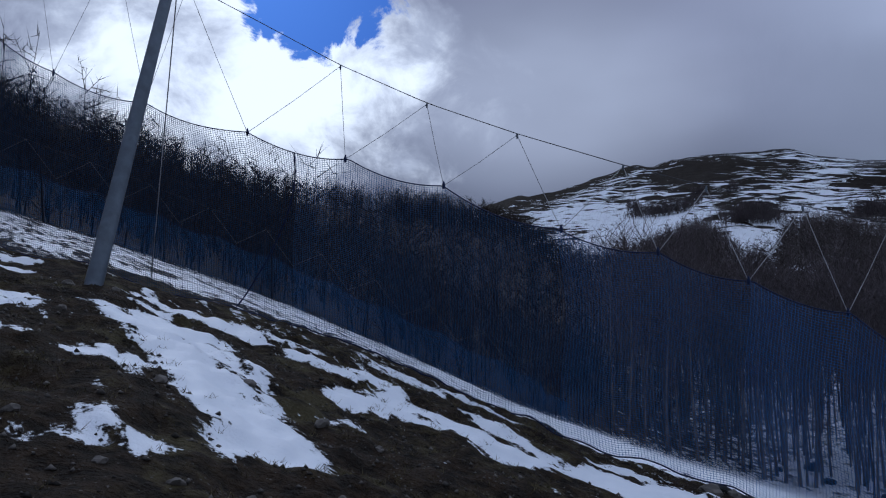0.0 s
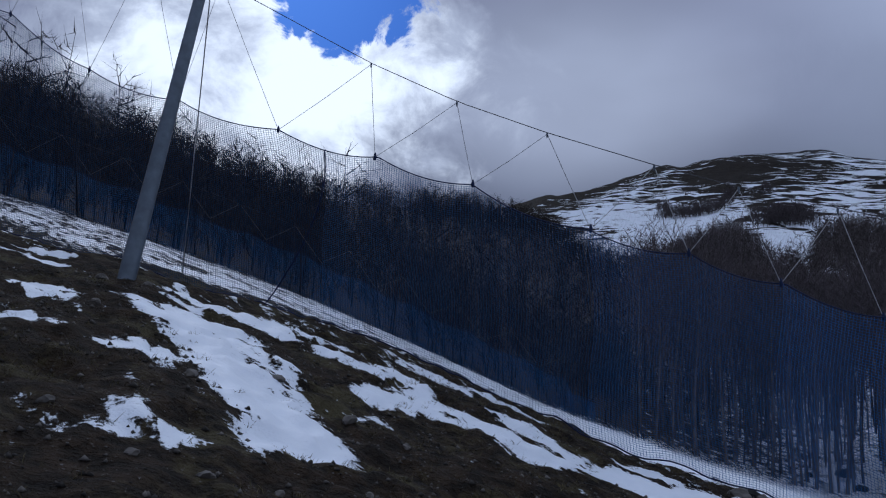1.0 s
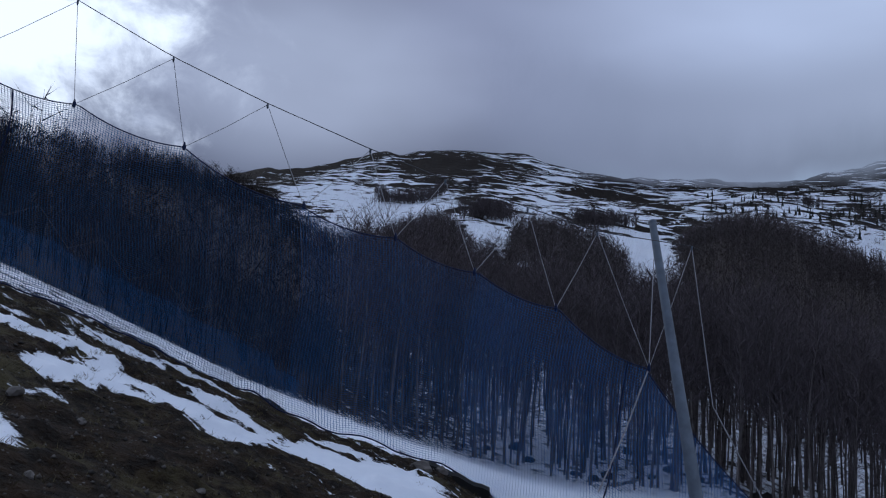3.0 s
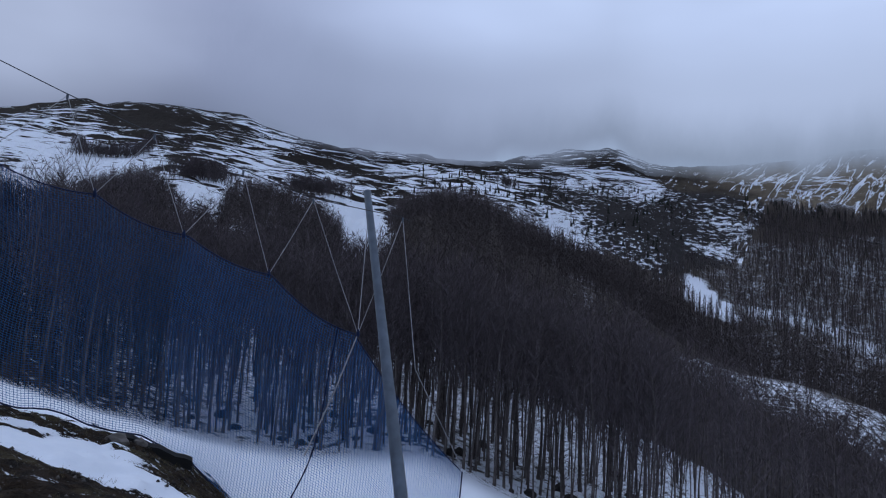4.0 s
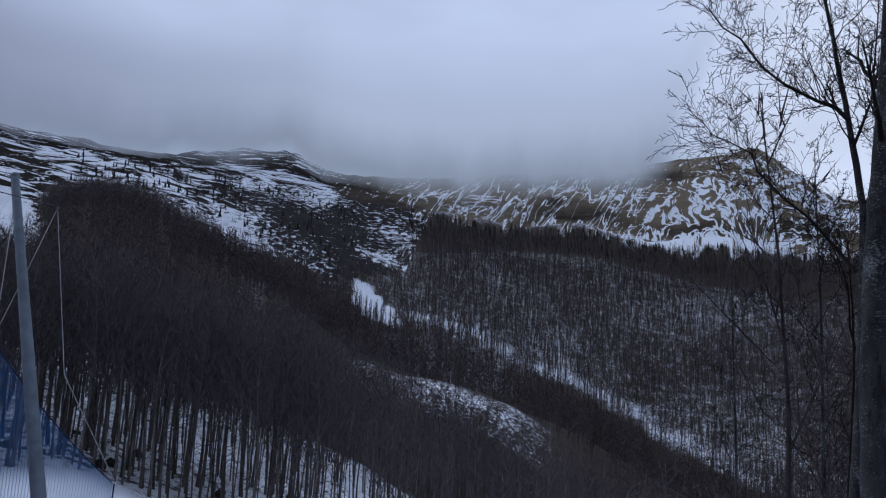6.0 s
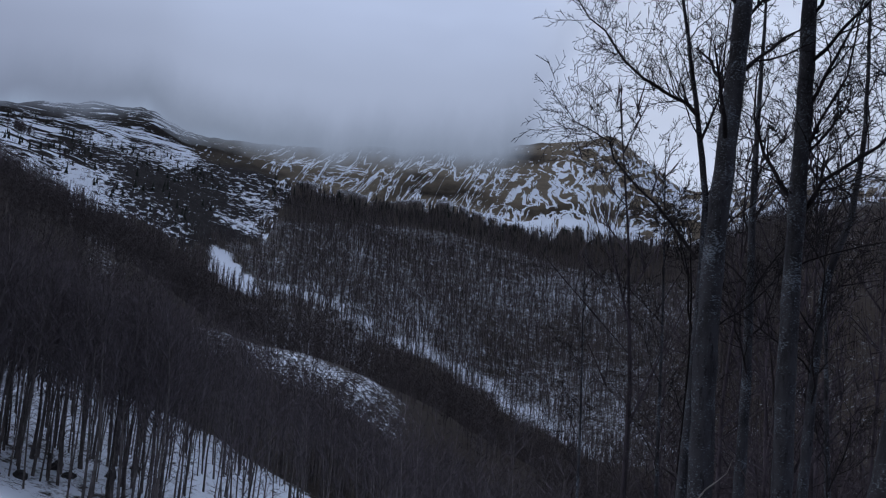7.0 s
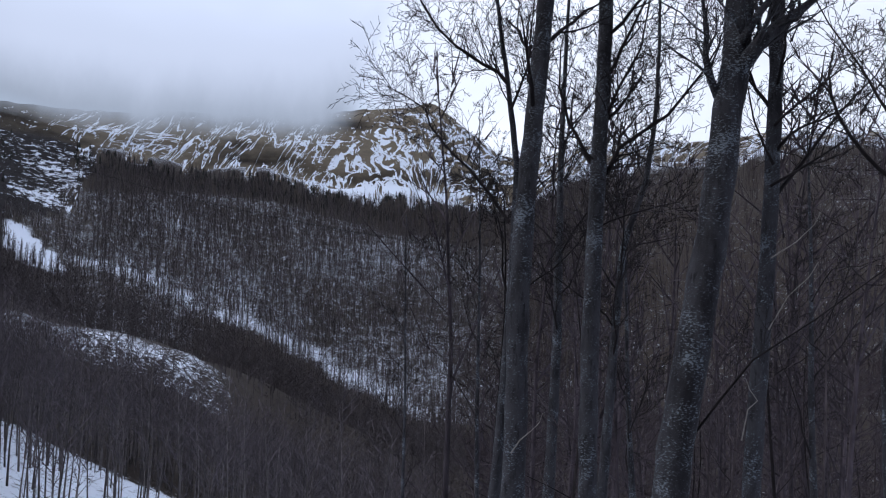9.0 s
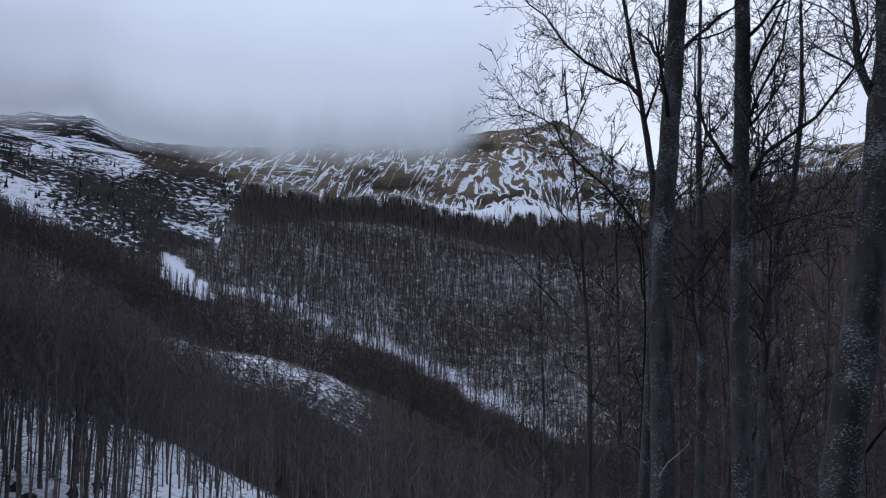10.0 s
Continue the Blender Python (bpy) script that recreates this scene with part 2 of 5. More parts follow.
def cord_mat(name, tone):
    """Blue plastic cord that lets a little light through; tone scales its colour."""
    m, n, b, out = material(name)
    pos = n.add("ShaderNodeTexCoord").outputs["Object"]
    v = n.noise(pos, 1.4, 4.0, 0.6)
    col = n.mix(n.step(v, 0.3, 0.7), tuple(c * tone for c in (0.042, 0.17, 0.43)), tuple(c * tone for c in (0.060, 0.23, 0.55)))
    n.put(b.inputs["Base Color"], col)
    b.inputs["Roughness"].default_value = 0.5
    mixer = n.add("ShaderNodeMixShader", {0: 0.25})
    n.tree.links.new(b.outputs[0], mixer.inputs[1])
    n.tree.links.new(n.add("ShaderNodeBsdfTranslucent", {"Color": col}).outputs[0], mixer.inputs[2])
    n.tree.links.new(mixer.outputs[0], out.inputs[0])
    return m


M_EARTH, M_WOODS, M_MOUNT = near_ground_mat(), woodland_mat(), mountain_mat()
M_BARK = bark_mat()
M_TRUNK = wood_mat("woodland_trunk", (0.106, 0.094, 0.088), 0.5)
M_TWIG = wood_mat("woodland_twig", (0.094, 0.081, 0.085))
M_HILL = wood_mat("hillside_twig", (0.074, 0.064, 0.064), 0.3)
M_UPPER = wood_mat("upper_wood_bark", (0.128, 0.112, 0.112), 0.45)
M_UNDER = wood_mat("undergrowth_twig", (0.056, 0.045, 0.049), 0.4)
# darker than M_TWIG: the gloom of the backlit wood is in this colour
M_GLOOM = wood_mat("gloom_twig", (0.030, 0.025, 0.024))
M_BRANCH = wood_mat("dark_branch", (0.016, 0.013, 0.013))
M_SAPLING = wood_mat("sapling_bark", (0.050, 0.040, 0.040), 0.9)
M_DEAD = plain("bleached_wood", (0.20, 0.18, 0.16), 0.8, 0.0, 0.3, 12.0)
M_FIR = wood_mat("dark_fir", (0.012, 0.016, 0.012))
M_STEEL = plain("galvanised_steel", (0.13, 0.16, 0.20), 0.55, 0.3, 0.25, 6.0)
M_WIRE = plain("steel_wire", (0.055, 0.055, 0.06), 0.5, 0.4, 0.2, 20.0)
M_ROPE = plain("blue_rope", (0.006, 0.018, 0.075), 0.7, 0.0, 0.3, 30.0)
# four tones of the same cord, from bright blue to dark navy
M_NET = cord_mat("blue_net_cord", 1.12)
M_NET_MID = cord_mat("mid_blue_net_cord", 0.82)
M_NET_NAVY = cord_mat("mid_navy_net_cord", 0.52)
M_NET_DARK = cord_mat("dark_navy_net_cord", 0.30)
M_CORD = plain("pale_cord", (0.42, 0.42, 0.43), 0.7, 0.0, 0.2, 30.0)
M_FAR_CORD = plain("weathered_cord", (0.16, 0.15, 0.15), 0.8, 0.0, 0.3, 30.0)
M_STONE = plain("grey_stone", (0.13, 0.12, 0.11), 0.9, 0.0, 0.5, 7.0, 0.5, 0.02)
M_ROCK = plain("dark_rock", (0.030, 0.028, 0.027), 0.9, 0.0, 0.5, 2.5, 0.6, 0.06)
M_GRAVEL = wood_mat("grey_gravel", (0.075, 0.070, 0.065), 0.75)
M_GRASS = wood_mat("dead_grass", (0.085, 0.072, 0.038), 0.6)
M_MAT = plain("black_rubber", (0.012, 0.013, 0.013), 0.6, 0.0, 0.3, 9.0)


# ======== terrain: heights along rings round the standing place, joined into one sheet
def ring(az, pairs, ease=1.6):
    """Elevation (or distance) round the place from (azimuth, value) pairs, eased between them."""
    a, v = zip(*pairs)
    k = np.linspace(-ease, ease, 7)
    return sum(np.interp(az + d, a, v, period=360.0) for d in k) / 7


NET_D, NET_AZ = 11.6, 14.0
R_NEAR = [(-40, 8.0), (20, 8.0), (40, 7.0), (115, 6.5), (180, 8.0)]
E_NEAR = [(-40, 4), (-29, 2.6), (-25, 2.4), (-22, 2.4), (-13, -0.9), (-7, -2.7), (0.8, -4.9), (8.6, -7.8), (14, -9.2), (20, -10.4), (28, -14), (40, -19), (60, -22), (90, -25), (115, -22), (180, -11), (250, -4)]
R_NET = [(-40, 15.5), (-29, 15.3), (-23, 14.4), (-11, 12.6), (5, 11.7), (14, 11.6), (28, 11.9), (45, 13.0), (115, 13.0), (180, 14.0)]
E_NET = [(-40, 8.6), (-29, 6.9), (-23.3, 6.2), (-20.5, 5.5), (-13, 3.5), (-7.2, 2.0), (0.8, -1.2), (8.6, -4.4), (12.4, -5.9), (17.0, -7.0), (19.5, -7.3), (22.6, -8.5), (24.8, -10.9), (27.4, -13), (33, -16.5), (40, -19), (60, -21), (90, -23), (115, -20), (180, -7), (250, 3)]
R_FAR = [(-40, 42), (-10, 48), (8, 58), (20, 66), (42, 66), (60, 58), (115, 50), (180, 40), (280, 40)]
E_FAR = [(-40, 11.5), (-29, 9.6), (-23, 8.2), (-12.8, 5.2), (-7, 3.0), (-0.8, 0.5), (4.7, -1.9), (12.4, -4.4), (16, -5.5), (24, -7.4), (30, -8.0), (38.5, -7.7), (42.6, -9.5), (46.3, -11.1), (52, -13), (60, -16), (75, -20), (115, -18), (180, -3), (250, 9)]
E_N1 = [(-40, 13), (-30, 12.6), (-14, 9.3), (3, 5), (15, 0.5), (30, -1.0), (42, -2.2), (50, -4.4), (56, -6.3), (62.5, -9.6), (66, -11.2), (72, -14), (80, -17.5), (115, -16), (180, 0), (250, 11)]
E_DIP = [(-40, 14), (-30, 13.6), (-14, 10.3), (3, 6.5), (15, 2.5), (30, 1.0), (42, 0.0), (50, -3.5), (57, -5), (66, -9.5), (75, -14), (90, -17), (115, -14), (180, 1), (250, 12)]
E_STRIP = [(-40, 16.4), (-30, 15.6), (-20, 13.1), (-14, 11.2), (-4, 10.2), (3, 9.2), (8, 7.0), (15, 4.2), (30, 3.2), (42, 2.8), (50, 0.8), (57, -0.4), (61.3, -1.0), (63.5, -1.2), (66, -2.0), (68, -3.1), (70, -4.6), (72, -6.0), (77, -9), (85, -12), (115, -10), (180, 2), (250, 13)]
E_N2 = [(-40, 17.6), (-30, 16.7), (-20, 13.9), (-14, 11.9), (-4, 11.1), (3, 10.3), (7.2, 9.2), (8.4, 6.6), (13, 6.3), (18, 5.8), (26, 5.6), (30, 4.6), (31.5, 3.2), (34.5, 3.2), (36, 4.8), (38, 6.4), (44, 5.2), (50.7, 4.0), (56.5, 0.4), (62, -1.3), (71, -3.7), (77, -6.6), (82.6, -9.2), (86, -10.4), (90, -11), (115, -6), (180, 3), (250, 14)]
E_VALE = [(-40, 14), (-6, 11), (3, 9.0), (8, 6.6), (13, 6.7), (18, 8.9), (20.2, 7.9), (25.7, 8.9), (31.2, 7.0), (32, 6.3), (34, 6.3), (34.8, 8.4), (37, 9.4), (41, 8.8), (45, 6.6), (50.4, 4.2), (56, -2), (66, -5), (77, -10), (90, -9), (115, -2), (180, 3), (250, 14)]
E_SLOPE = [(-40, 13), (-6, 10), (3, 8.6), (8, 7.4), (13, 7.9), (20, 10.0), (30, 9.0), (34, 8.2), (40, 10.0), (45, 8.2), (50, 5.4), (56, 2.0), (62, 0.4), (71, -2.5), (77, -5.5), (90, -6), (115, 2), (180, 4), (250, 13)]
E_TOP = [(-40, 13), (-6, 10), (3, 10.6), (9, 11.6), (20, 12.9), (30, 12.4), (40, 12.2), (47, 12.0), (55, 11.4), (60, 9.9), (65, 9.4), (72, 9.2), (82, 7.9), (87, 7.8), (89.5, 8.3), (91.9, 9.4), (94.3, 10.4), (101, 11.0), (106, 11.6), (113, 11.6), (180, 5), (250, 14)]
E_SKY = [(-40, 12), (0, 11.0), (2.65, 11.5), (5.5, 12.4), (8.1, 12.6), (10.3, 13.3), (12.6, 14.25), (14.8, 14.4), (17.2, 15.0), (19.8, 15.1), (21.8, 14.75), (23.9, 14.9), (25.6, 14.2), (28.2, 13.7), (30.6, 13.35), (35, 13.1), (41.3, 12.9), (46.9, 14.0), (50.4, 14.4), (52.8, 13.2), (56.6, 12.9), (62, 13.6), (72, 14.6), (78.7, 15.3), (80.5, 15.6), (82.9, 16.0), (84.9, 14.65), (86.1, 13.8), (87.1, 12.7), (88.5, 12.0), (90.5, 11.9), (94, 12.7), (100, 12.7), (104, 13.0), (108, 12.9), (113, 12.3), (180, 5), (250, 14)]
CURVES = [(R_NEAR, E_NEAR), (R_NET, E_NET), (R_FAR, E_FAR), (120, E_N1), (170, E_DIP), (225, E_STRIP), (290, E_N2), (430, E_VALE), (540, E_SLOPE), (1000, E_TOP), (1650, [(a, e + 0.27) for a, e in E_SKY])]

N_AZ, N_R = 720, 300
front = np.linspace(-42, 120, 660, endpoint=False)
back = np.linspace(120, 318, N_AZ - 660, endpoint=False)
AZ = np.concatenate([front, back])
RR = np.concatenate([np.geomspace(0.8, 4, 14, endpoint=False), np.linspace(4, 16, 124, endpoint=False), np.geomspace(16, 70, 46, endpoint=False), np.geomspace(70, 1000, 90, endpoint=False), np.geomspace(1000, 4600, 26)])


def waves(x, y, seed, sizes):
    """Uneven ground: a sum of sines of many directions; sizes are (length, height) pairs."""
    rs = np.random.RandomState(seed)
    z = np.zeros(np.broadcast(x, y).shape)
    for length, height in sizes:
        for _ in range(9):
            a, p, l = rs.uniform(0, 6.283), rs.uniform(0, 6.283), length * rs.uniform(0.6, 1.5)
            z += height / 3 * np.sin((x * math.cos(a) + y * math.sin(a)) * 6.283 / l + p + 1.5 * np.sin((y * math.cos(a) - x * math.sin(a)) * 4.1 / l))
    return z


def profile_table():
    rs, zs = [np.zeros(N_AZ), np.full(N_AZ, 1.6)], [np.zeros(N_AZ), np.zeros(N_AZ)]
    for r, e in CURVES:
        rr = ring(AZ, r) if isinstance(r, list) else np.full(N_AZ, float(r))
        rs.append(rr)
        zs.append(EYE + rr * np.tan(np.radians(ring(AZ, e, 0.45 if r == 1650 else 1.6))))
    rs.append(np.full(N_AZ, 5000.0))
    zs.append(zs[-1] * 0.4)
    rs, zs = np.array(rs[:1] + rs[2:]), np.array(zs[:1] + zs[2:])
    table = np.array([np.interp(RR, rs[:, i], zs[:, i]) for i in range(N_AZ)])
    for _ in range(2):
        table[:, 1:-1] = 0.25 * table[:, :-2] + 0.5 * table[:, 1:-1] + 0.25 * table[:, 2:]
    return table


A2, R2 = np.meshgrid(np.radians(AZ), RR, indexing="ij")
GX, GY = R2 * np.sin(A2), R2 * np.cos(A2)
GZ = profile_table()
ease = np.clip((R2 - 1.5) / 5, 0, 1)
GZ += ease * np.clip(1 - R2 / 40, 0, 1) * waves(GX, GY, 3, [(2.6, 0.05), (0.9, 0.035), (0.42, 0.020), (0.24, 0.010)])
GZ += np.clip((R2 - 60) / 80, 0, 1) * np.clip(1 - R2 / 500, 0, 1) * waves(GX, GY, 4, [(30, 0.8), (9, 0.25)])
GZ += np.clip((R2 - 480) / 500, 0, 1) * waves(GX, GY, 5, [(260, 4.0), (90, 2.0), (35, 0.8)])


def ground(x, y):
    """Height of the ground at places x, y (arrays)."""
    x, y = np.asarray(x, float), np.asarray(y, float)
    r = np.clip(np.hypot(x, y), RR[0], RR[-2])
    a = (np.degrees(np.arctan2(x, y)) + 42) % 360 - 42
    j = np.interp(r, RR, np.arange(N_R))
    i = np.interp(a, np.append(AZ, 318), np.arange(N_AZ + 1))
    i0, j0 = np.floor(i).astype(int), np.clip(np.floor(j).astype(int), 0, N_R - 2)
    fi, fj, i0, i1 = i - i0, j - j0, i0 % N_AZ, (i0 + 1) % N_AZ
    return (GZ[i0, j0] * (1 - fi) + GZ[i1, j0] * fi) * (1 - fj) + (GZ[i0, j0 + 1] * (1 - fi) + GZ[i1, j0 + 1] * fi) * fj


# ======== mesh helpers
def mesh_from(name, verts, faces, mats, mat_index=None, smooth=False):
    """A mesh from arrays: faces is an (n, 3) or (n, 4) array, or a list of such arrays."""
    groups = faces if isinstance(faces, list) else [faces]
    groups = [np.asarray(g, np.int32) for g in groups if len(g)]
    me = bpy.data.meshes.new(name)
    verts = np.asarray(verts, np.float32)
    me.vertices.add(len(verts))
    me.vertices.foreach_set("co", verts.ravel())
    loops = np.concatenate([g.ravel() for g in groups])
    sizes = np.concatenate([np.full(len(g), g.shape[1]) for g in groups])
    me.loops.add(len(loops))
    me.loops.foreach_set("vertex_index", loops)
    me.polygons.add(len(sizes))
    starts = np.concatenate([[0], np.cumsum(sizes)[:-1]])
    me.polygons.foreach_set("loop_start", starts.astype(np.int32))
    if mat_index is not None:
        me.polygons.foreach_set("material_index", np.asarray(mat_index, np.int32))
    if smooth:
        me.polygons.foreach_set("use_smooth", np.ones(len(sizes), bool))
    for m in mats:
        me.materials.append(m)
    me.update(calc_edges=True)
    me.validate()
    return me


class Tubes:
    """Collects tapered tubes, one open ring chain each, into vertex and quad arrays."""

    def __init__(self):
        self.v, self.q, self.n = [], [], 0

    def add(self, pts, radii, sides):
        pts = [Vector(p) for p in pts]
        k = len(pts)
        ref = Vector((0.31, 0.87, 0.11)).normalized()
        ring_v = []
        for i in range(k):
            d = (pts[min(i + 1, k - 1)] - pts[max(i - 1, 0)]).normalized()
            a = d.cross(ref)
            if a.length < 0.05:
                a = d.cross(Vector((1, 0, 0)))
            a.normalize()
            b = d.cross(a)
            for s in range(sides):
                t = 6.28319 * s / sides
                ring_v.append(pts[i] + (a * math.cos(t) + b * math.sin(t)) * radii[i])
        self.v += [tuple(p) for p in ring_v]
        for i in range(k - 1):
            for s in range(sides):
                s2 = (s + 1) % sides
                o = self.n + i * sides
                self.q.append((o + s, o + s2, o + sides + s2, o + sides + s))
        self.n += k * sides

    def mesh(self, name, mat, smooth=True):
        return mesh_from(name, self.v, np.array(self.q), [mat], smooth=smooth)


def part(name, me, parent, label=""):
    ob = new(name, me)
    ob.parent = parent
    return tagged(ob, label) if label else ob


def thing(name, label, category, group="", at=(0, 0, 0)):
    ob = new(name)
    ob.location = at
    ob.empty_display_size = 0.2
    return tagged(ob, label, category, group)


# ======== the ground sheet
def dist_seg(x, y, x1, y1, x2, y2):
    t = np.clip(((x - x1) * (x2 - x1) + (y - y1) * (y2 - y1)) / ((x2 - x1) ** 2 + (y2 - y1) ** 2 + 1e-9), 0, 1)
    return np.hypot(x - x1 - t * (x2 - x1), y - y1 - t * (y2 - y1))


# tongues of old snow: from x, y to x, y and half their width
BANK_PATCHES = [
    (-6.6, 11.6, -5.6, 11.2, 0.16), (-5.1, 8.7, -4.6, 9, 0.17), (-4, 6.6, -3.5, 6.65, 0.11), (-4.6, 8.35, -4.35, 8.5, 0.09), (-3.9, 10.5, -3.4, 10.2, 0.12), (-4.15, 11.2, -2.4, 10.3, 0.18),
    (-3.6, 9.6, -2.6, 9.1, 0.2), (-4.2, 9.4, -3.6, 9.2, 0.1), (-4.7, 8.5, -4.6, 9, 0.1), (-7.1, 12.8, -6.4, 12.7, 0.11), (-1.5, 5.75, -1.25, 5.25, 0.06),
    (-2.2, 4.65, -2.08, 4.7, 0.065), (-2.15, 5.0, -2.05, 4.87, 0.06), (-1.72, 4.8, -1.6, 4.93, 0.06),
]
MAIN_DRIFT = [
    (-2.6, 10.9, -1.7, 10.7, 0.14), (-3.3, 8.85, -2.8, 8.4, 0.36), (-2.8, 8.4, -2.17, 7.83, 0.5), (-2.17, 7.83, -1.78, 7.1, 0.46), (-1.78, 7.1, -1.45, 6.43, 0.4), (-1.45, 6.43, -1.12, 5.9, 0.28),
    (-1.7, 10, -1.1, 9.9, 0.16), (-0.95, 8.5, -0.5, 9.3, 0.3), (-0.75, 11.6, -0.1, 11.2, 0.21), (-3.1, 6.6, -2.55, 6.8, 0.09), (-1.2, 7.4, -1.05, 7.4, 0.09), (-0.92, 7.5, -0.7, 7.6, 0.09),
    (-1.65, 7.7, -1.25, 7.55, 0.07), (-1, 10.3, -0.6, 9.9, 0.14),
]
LOWER_STREAKS = [
    (0.3, 11.5, 1, 11.3, 0.13), (1.2, 9.75, 1.6, 9.6, 0.16), (-0.5, 9.3, 0.13, 8.9, 0.41), (0.13, 8.9, 0.64, 8.35, 0.3), (0.5, 10.1, 1.2, 9.6, 0.21), (0.85, 8.7, 1.6, 9.1, 0.36),
    (1.7, 9.3, 2.2, 8.75, 0.36), (2.7, 9.9, 2.9, 9.1, 0.24), (1.85, 9.5, 2.3, 9.15, 0.39), (2.2, 8.85, 2.7, 8.4, 0.36), (2.7, 8.1, 3.2, 7.8, 0.22), (2, 10.4, 2.4, 10.4, 0.17),
]
DRIFTS = BANK_PATCHES + MAIN_DRIFT + LOWER_STREAKS


# the old run across the valley side and the foot of the belt of trees above it: azimuth and distance
RUN_AZ, RUN_R = [56, 59, 63, 67, 75, 79, 83], [622, 615, 630, 597, 581, 565, 516]
BELT_AZ, BELT_R = [58, 60.5, 66.3, 72, 79.5, 86], [830, 855, 930, 945, 920, 880]


# upper edge of the woods: azimuth and distance
TREE_AZ, TREE_R = zip((-40, 330), (7, 330), (9, 300), (11.2, 330), (13.1, 451), (14.5, 545), (17, 585), (18.3, 546), (19.3, 440), (20.1, 351), (21.1, 325), (22.6, 330), (22.9, 369), (23.1, 420), (23.7, 505), (25.7, 555), (27.7, 518), (29.7, 504), (31.0, 454), (31.55, 335), (34.3, 335), (34.4, 483), (34.9, 599), (36.5, 623), (38.1, 629), (41, 575), (44.7, 552), (46.3, 515), (48, 565), (50.3, 605), (53.4, 605), (55.5, 655), (57, 690), (58.8, 720), (59.6, 860), (60.5, 1000), (318, 1000))


def tree_line(az):
    return np.interp(az, TREE_AZ, TREE_R)


def snow_field():
    az = np.degrees(A2)
    az = np.where(az > 200, az - 360, az)
    near = np.interp(R2, [5.5, 7.5], [0.10, 0.22])
    for x1, y1, x2, y2, half in DRIFTS:
        near = np.maximum(near, 0.5 + (half * 1.18 - dist_seg(GX, GY, x1, y1, x2, y2)) * 2.1)
    near = np.clip(near, 0, 0.86)
    streak = waves((GX * 0.6 - GY * 0.8) * 0.28, GX * 0.8 + GY * 0.6, 9, [(2.0, 0.28), (0.8, 0.22), (0.35, 0.12)])
    near += 0.42 * streak
    past_net = np.clip((GX * math.sin(radians(NET_AZ)) + GY * math.cos(radians(NET_AZ)) - NET_D) / 2.5, 0, 1)
    piste = np.interp(az, [-30, -5, 8, 16, 200], [0.52, 0.60, 0.70, 0.98, 1.1]) + 0.4 * streak
    low = np.interp(az + 6 * streak, [24, 34], [0, 1]) * np.interp(R2 + 2 * streak, [7.5, 11.5], [0.25, 1])
    snow = near * (1 - past_net) + piste * past_net
    snow = np.maximum(snow, low)
    woods = np.interp(az, [-40, 2, 22, 48, 58, 115], [0.10, 0.18, 0.52, 0.58, 0.42, 0.43])
    woods -= np.interp(az, [10, 14, 33, 36, 46, 52], [0, 0.15, 0.15, 0.27, 0.27, 0]) * np.interp(R2, [140, 240], [0, 1])
    brown = np.interp(az, [48, 56], [0, 1]) * np.interp(R2, [112, 126, 430, 470], [0, 1, 1, 0])
    woods = woods * (1 - brown) + 0.12 * brown
    rubble = np.interp(az, [52, 56, 68.5, 72], [0, 1, 1, 0]) * np.interp(R2, [194, 204, 240, 250], [0, 1, 1, 0])
    woods = woods * (1 - rubble) + 0.47 * rubble
    lower_bank = np.interp(az, [66, 72], [0, 1]) * np.clip((np.interp(az, RUN_AZ, RUN_R) - 14 - R2) / 12, 0, 1) * (R2 > 300)
    woods = woods * (1 - lower_bank) + 0.15 * lower_bank
    run_out = np.interp(az, [56, 59, 80, 84], [0, 1, 1, 0]) * np.clip(1.5 - np.abs(R2 - np.interp(az, RUN_AZ, RUN_R) + 5 * waves(GX, GY, 21, [(40, 1.0)])) / 8, 0, 1)
    woods = woods * (1 - run_out) + 0.58 * run_out
    belt = np.interp(az, [56, 60], [0, 1]) * np.clip((R2 - np.interp(az, BELT_AZ, BELT_R)) / 15 + 0.5, 0, 1)
    woods = woods * (1 - belt) + 0.16 * belt
    scree = np.interp(az, [40, 45, 55, 60], [0, 1, 1, 0]) * np.interp(R2, [430, 500, 1000, 1100], [0, 1, 1, 0])
    woods = woods * (1 - scree) + 0.37 * scree
    bank = np.interp(az, [44, 50, 70, 76], [0, 1, 1, 0]) * np.interp(R2, [112, 124], [1, 0])
    woods = woods * (1 - bank) + 0.62 * bank
    hill = np.interp(az, [84, 92], [0, 1])
    woods = woods * (1 - hill) + 0.33 * hill
    for a, wide, r0, r1, much in CLEARINGS:
        inside = np.clip(1.6 - np.abs(az - a - 0.012 * (r0 - R2) * (a > 50) + 0.35 * waves(GX, GY, int(r0), [(60, 1.0), (22, 0.6)])) / wide, 0, 1) * np.clip((R2 - r0 + 20) / 30, 0, 1) * np.clip((r1 - R2 + 20) / 30, 0, 1)
        woods = np.maximum(woods, inside * much)
    edge = np.clip((R2 - ring(AZ, R_FAR)[:, None] * 0.9) / 8, 0, 1)
    snow = snow * (1 - edge) + woods * edge
    high = np.clip((R2 - tree_line(az) + 8 * waves(GX, GY, 31, [(45, 1.0), (18, 0.6)])) / 24 + 0.4, 0, 1) * (R2 > 320)
    m1 = np.interp(R2, [450, 700, 1000, 1300, 1500, 1650], [0.70, 0.50, 0.38, 0.29, 0.19, 0.02]) + np.interp(az, [6, 8, 14, 17], [0, 0.25, 0.25, 0]) * np.interp(R2, [450, 900, 1100], [1, 1, 0])
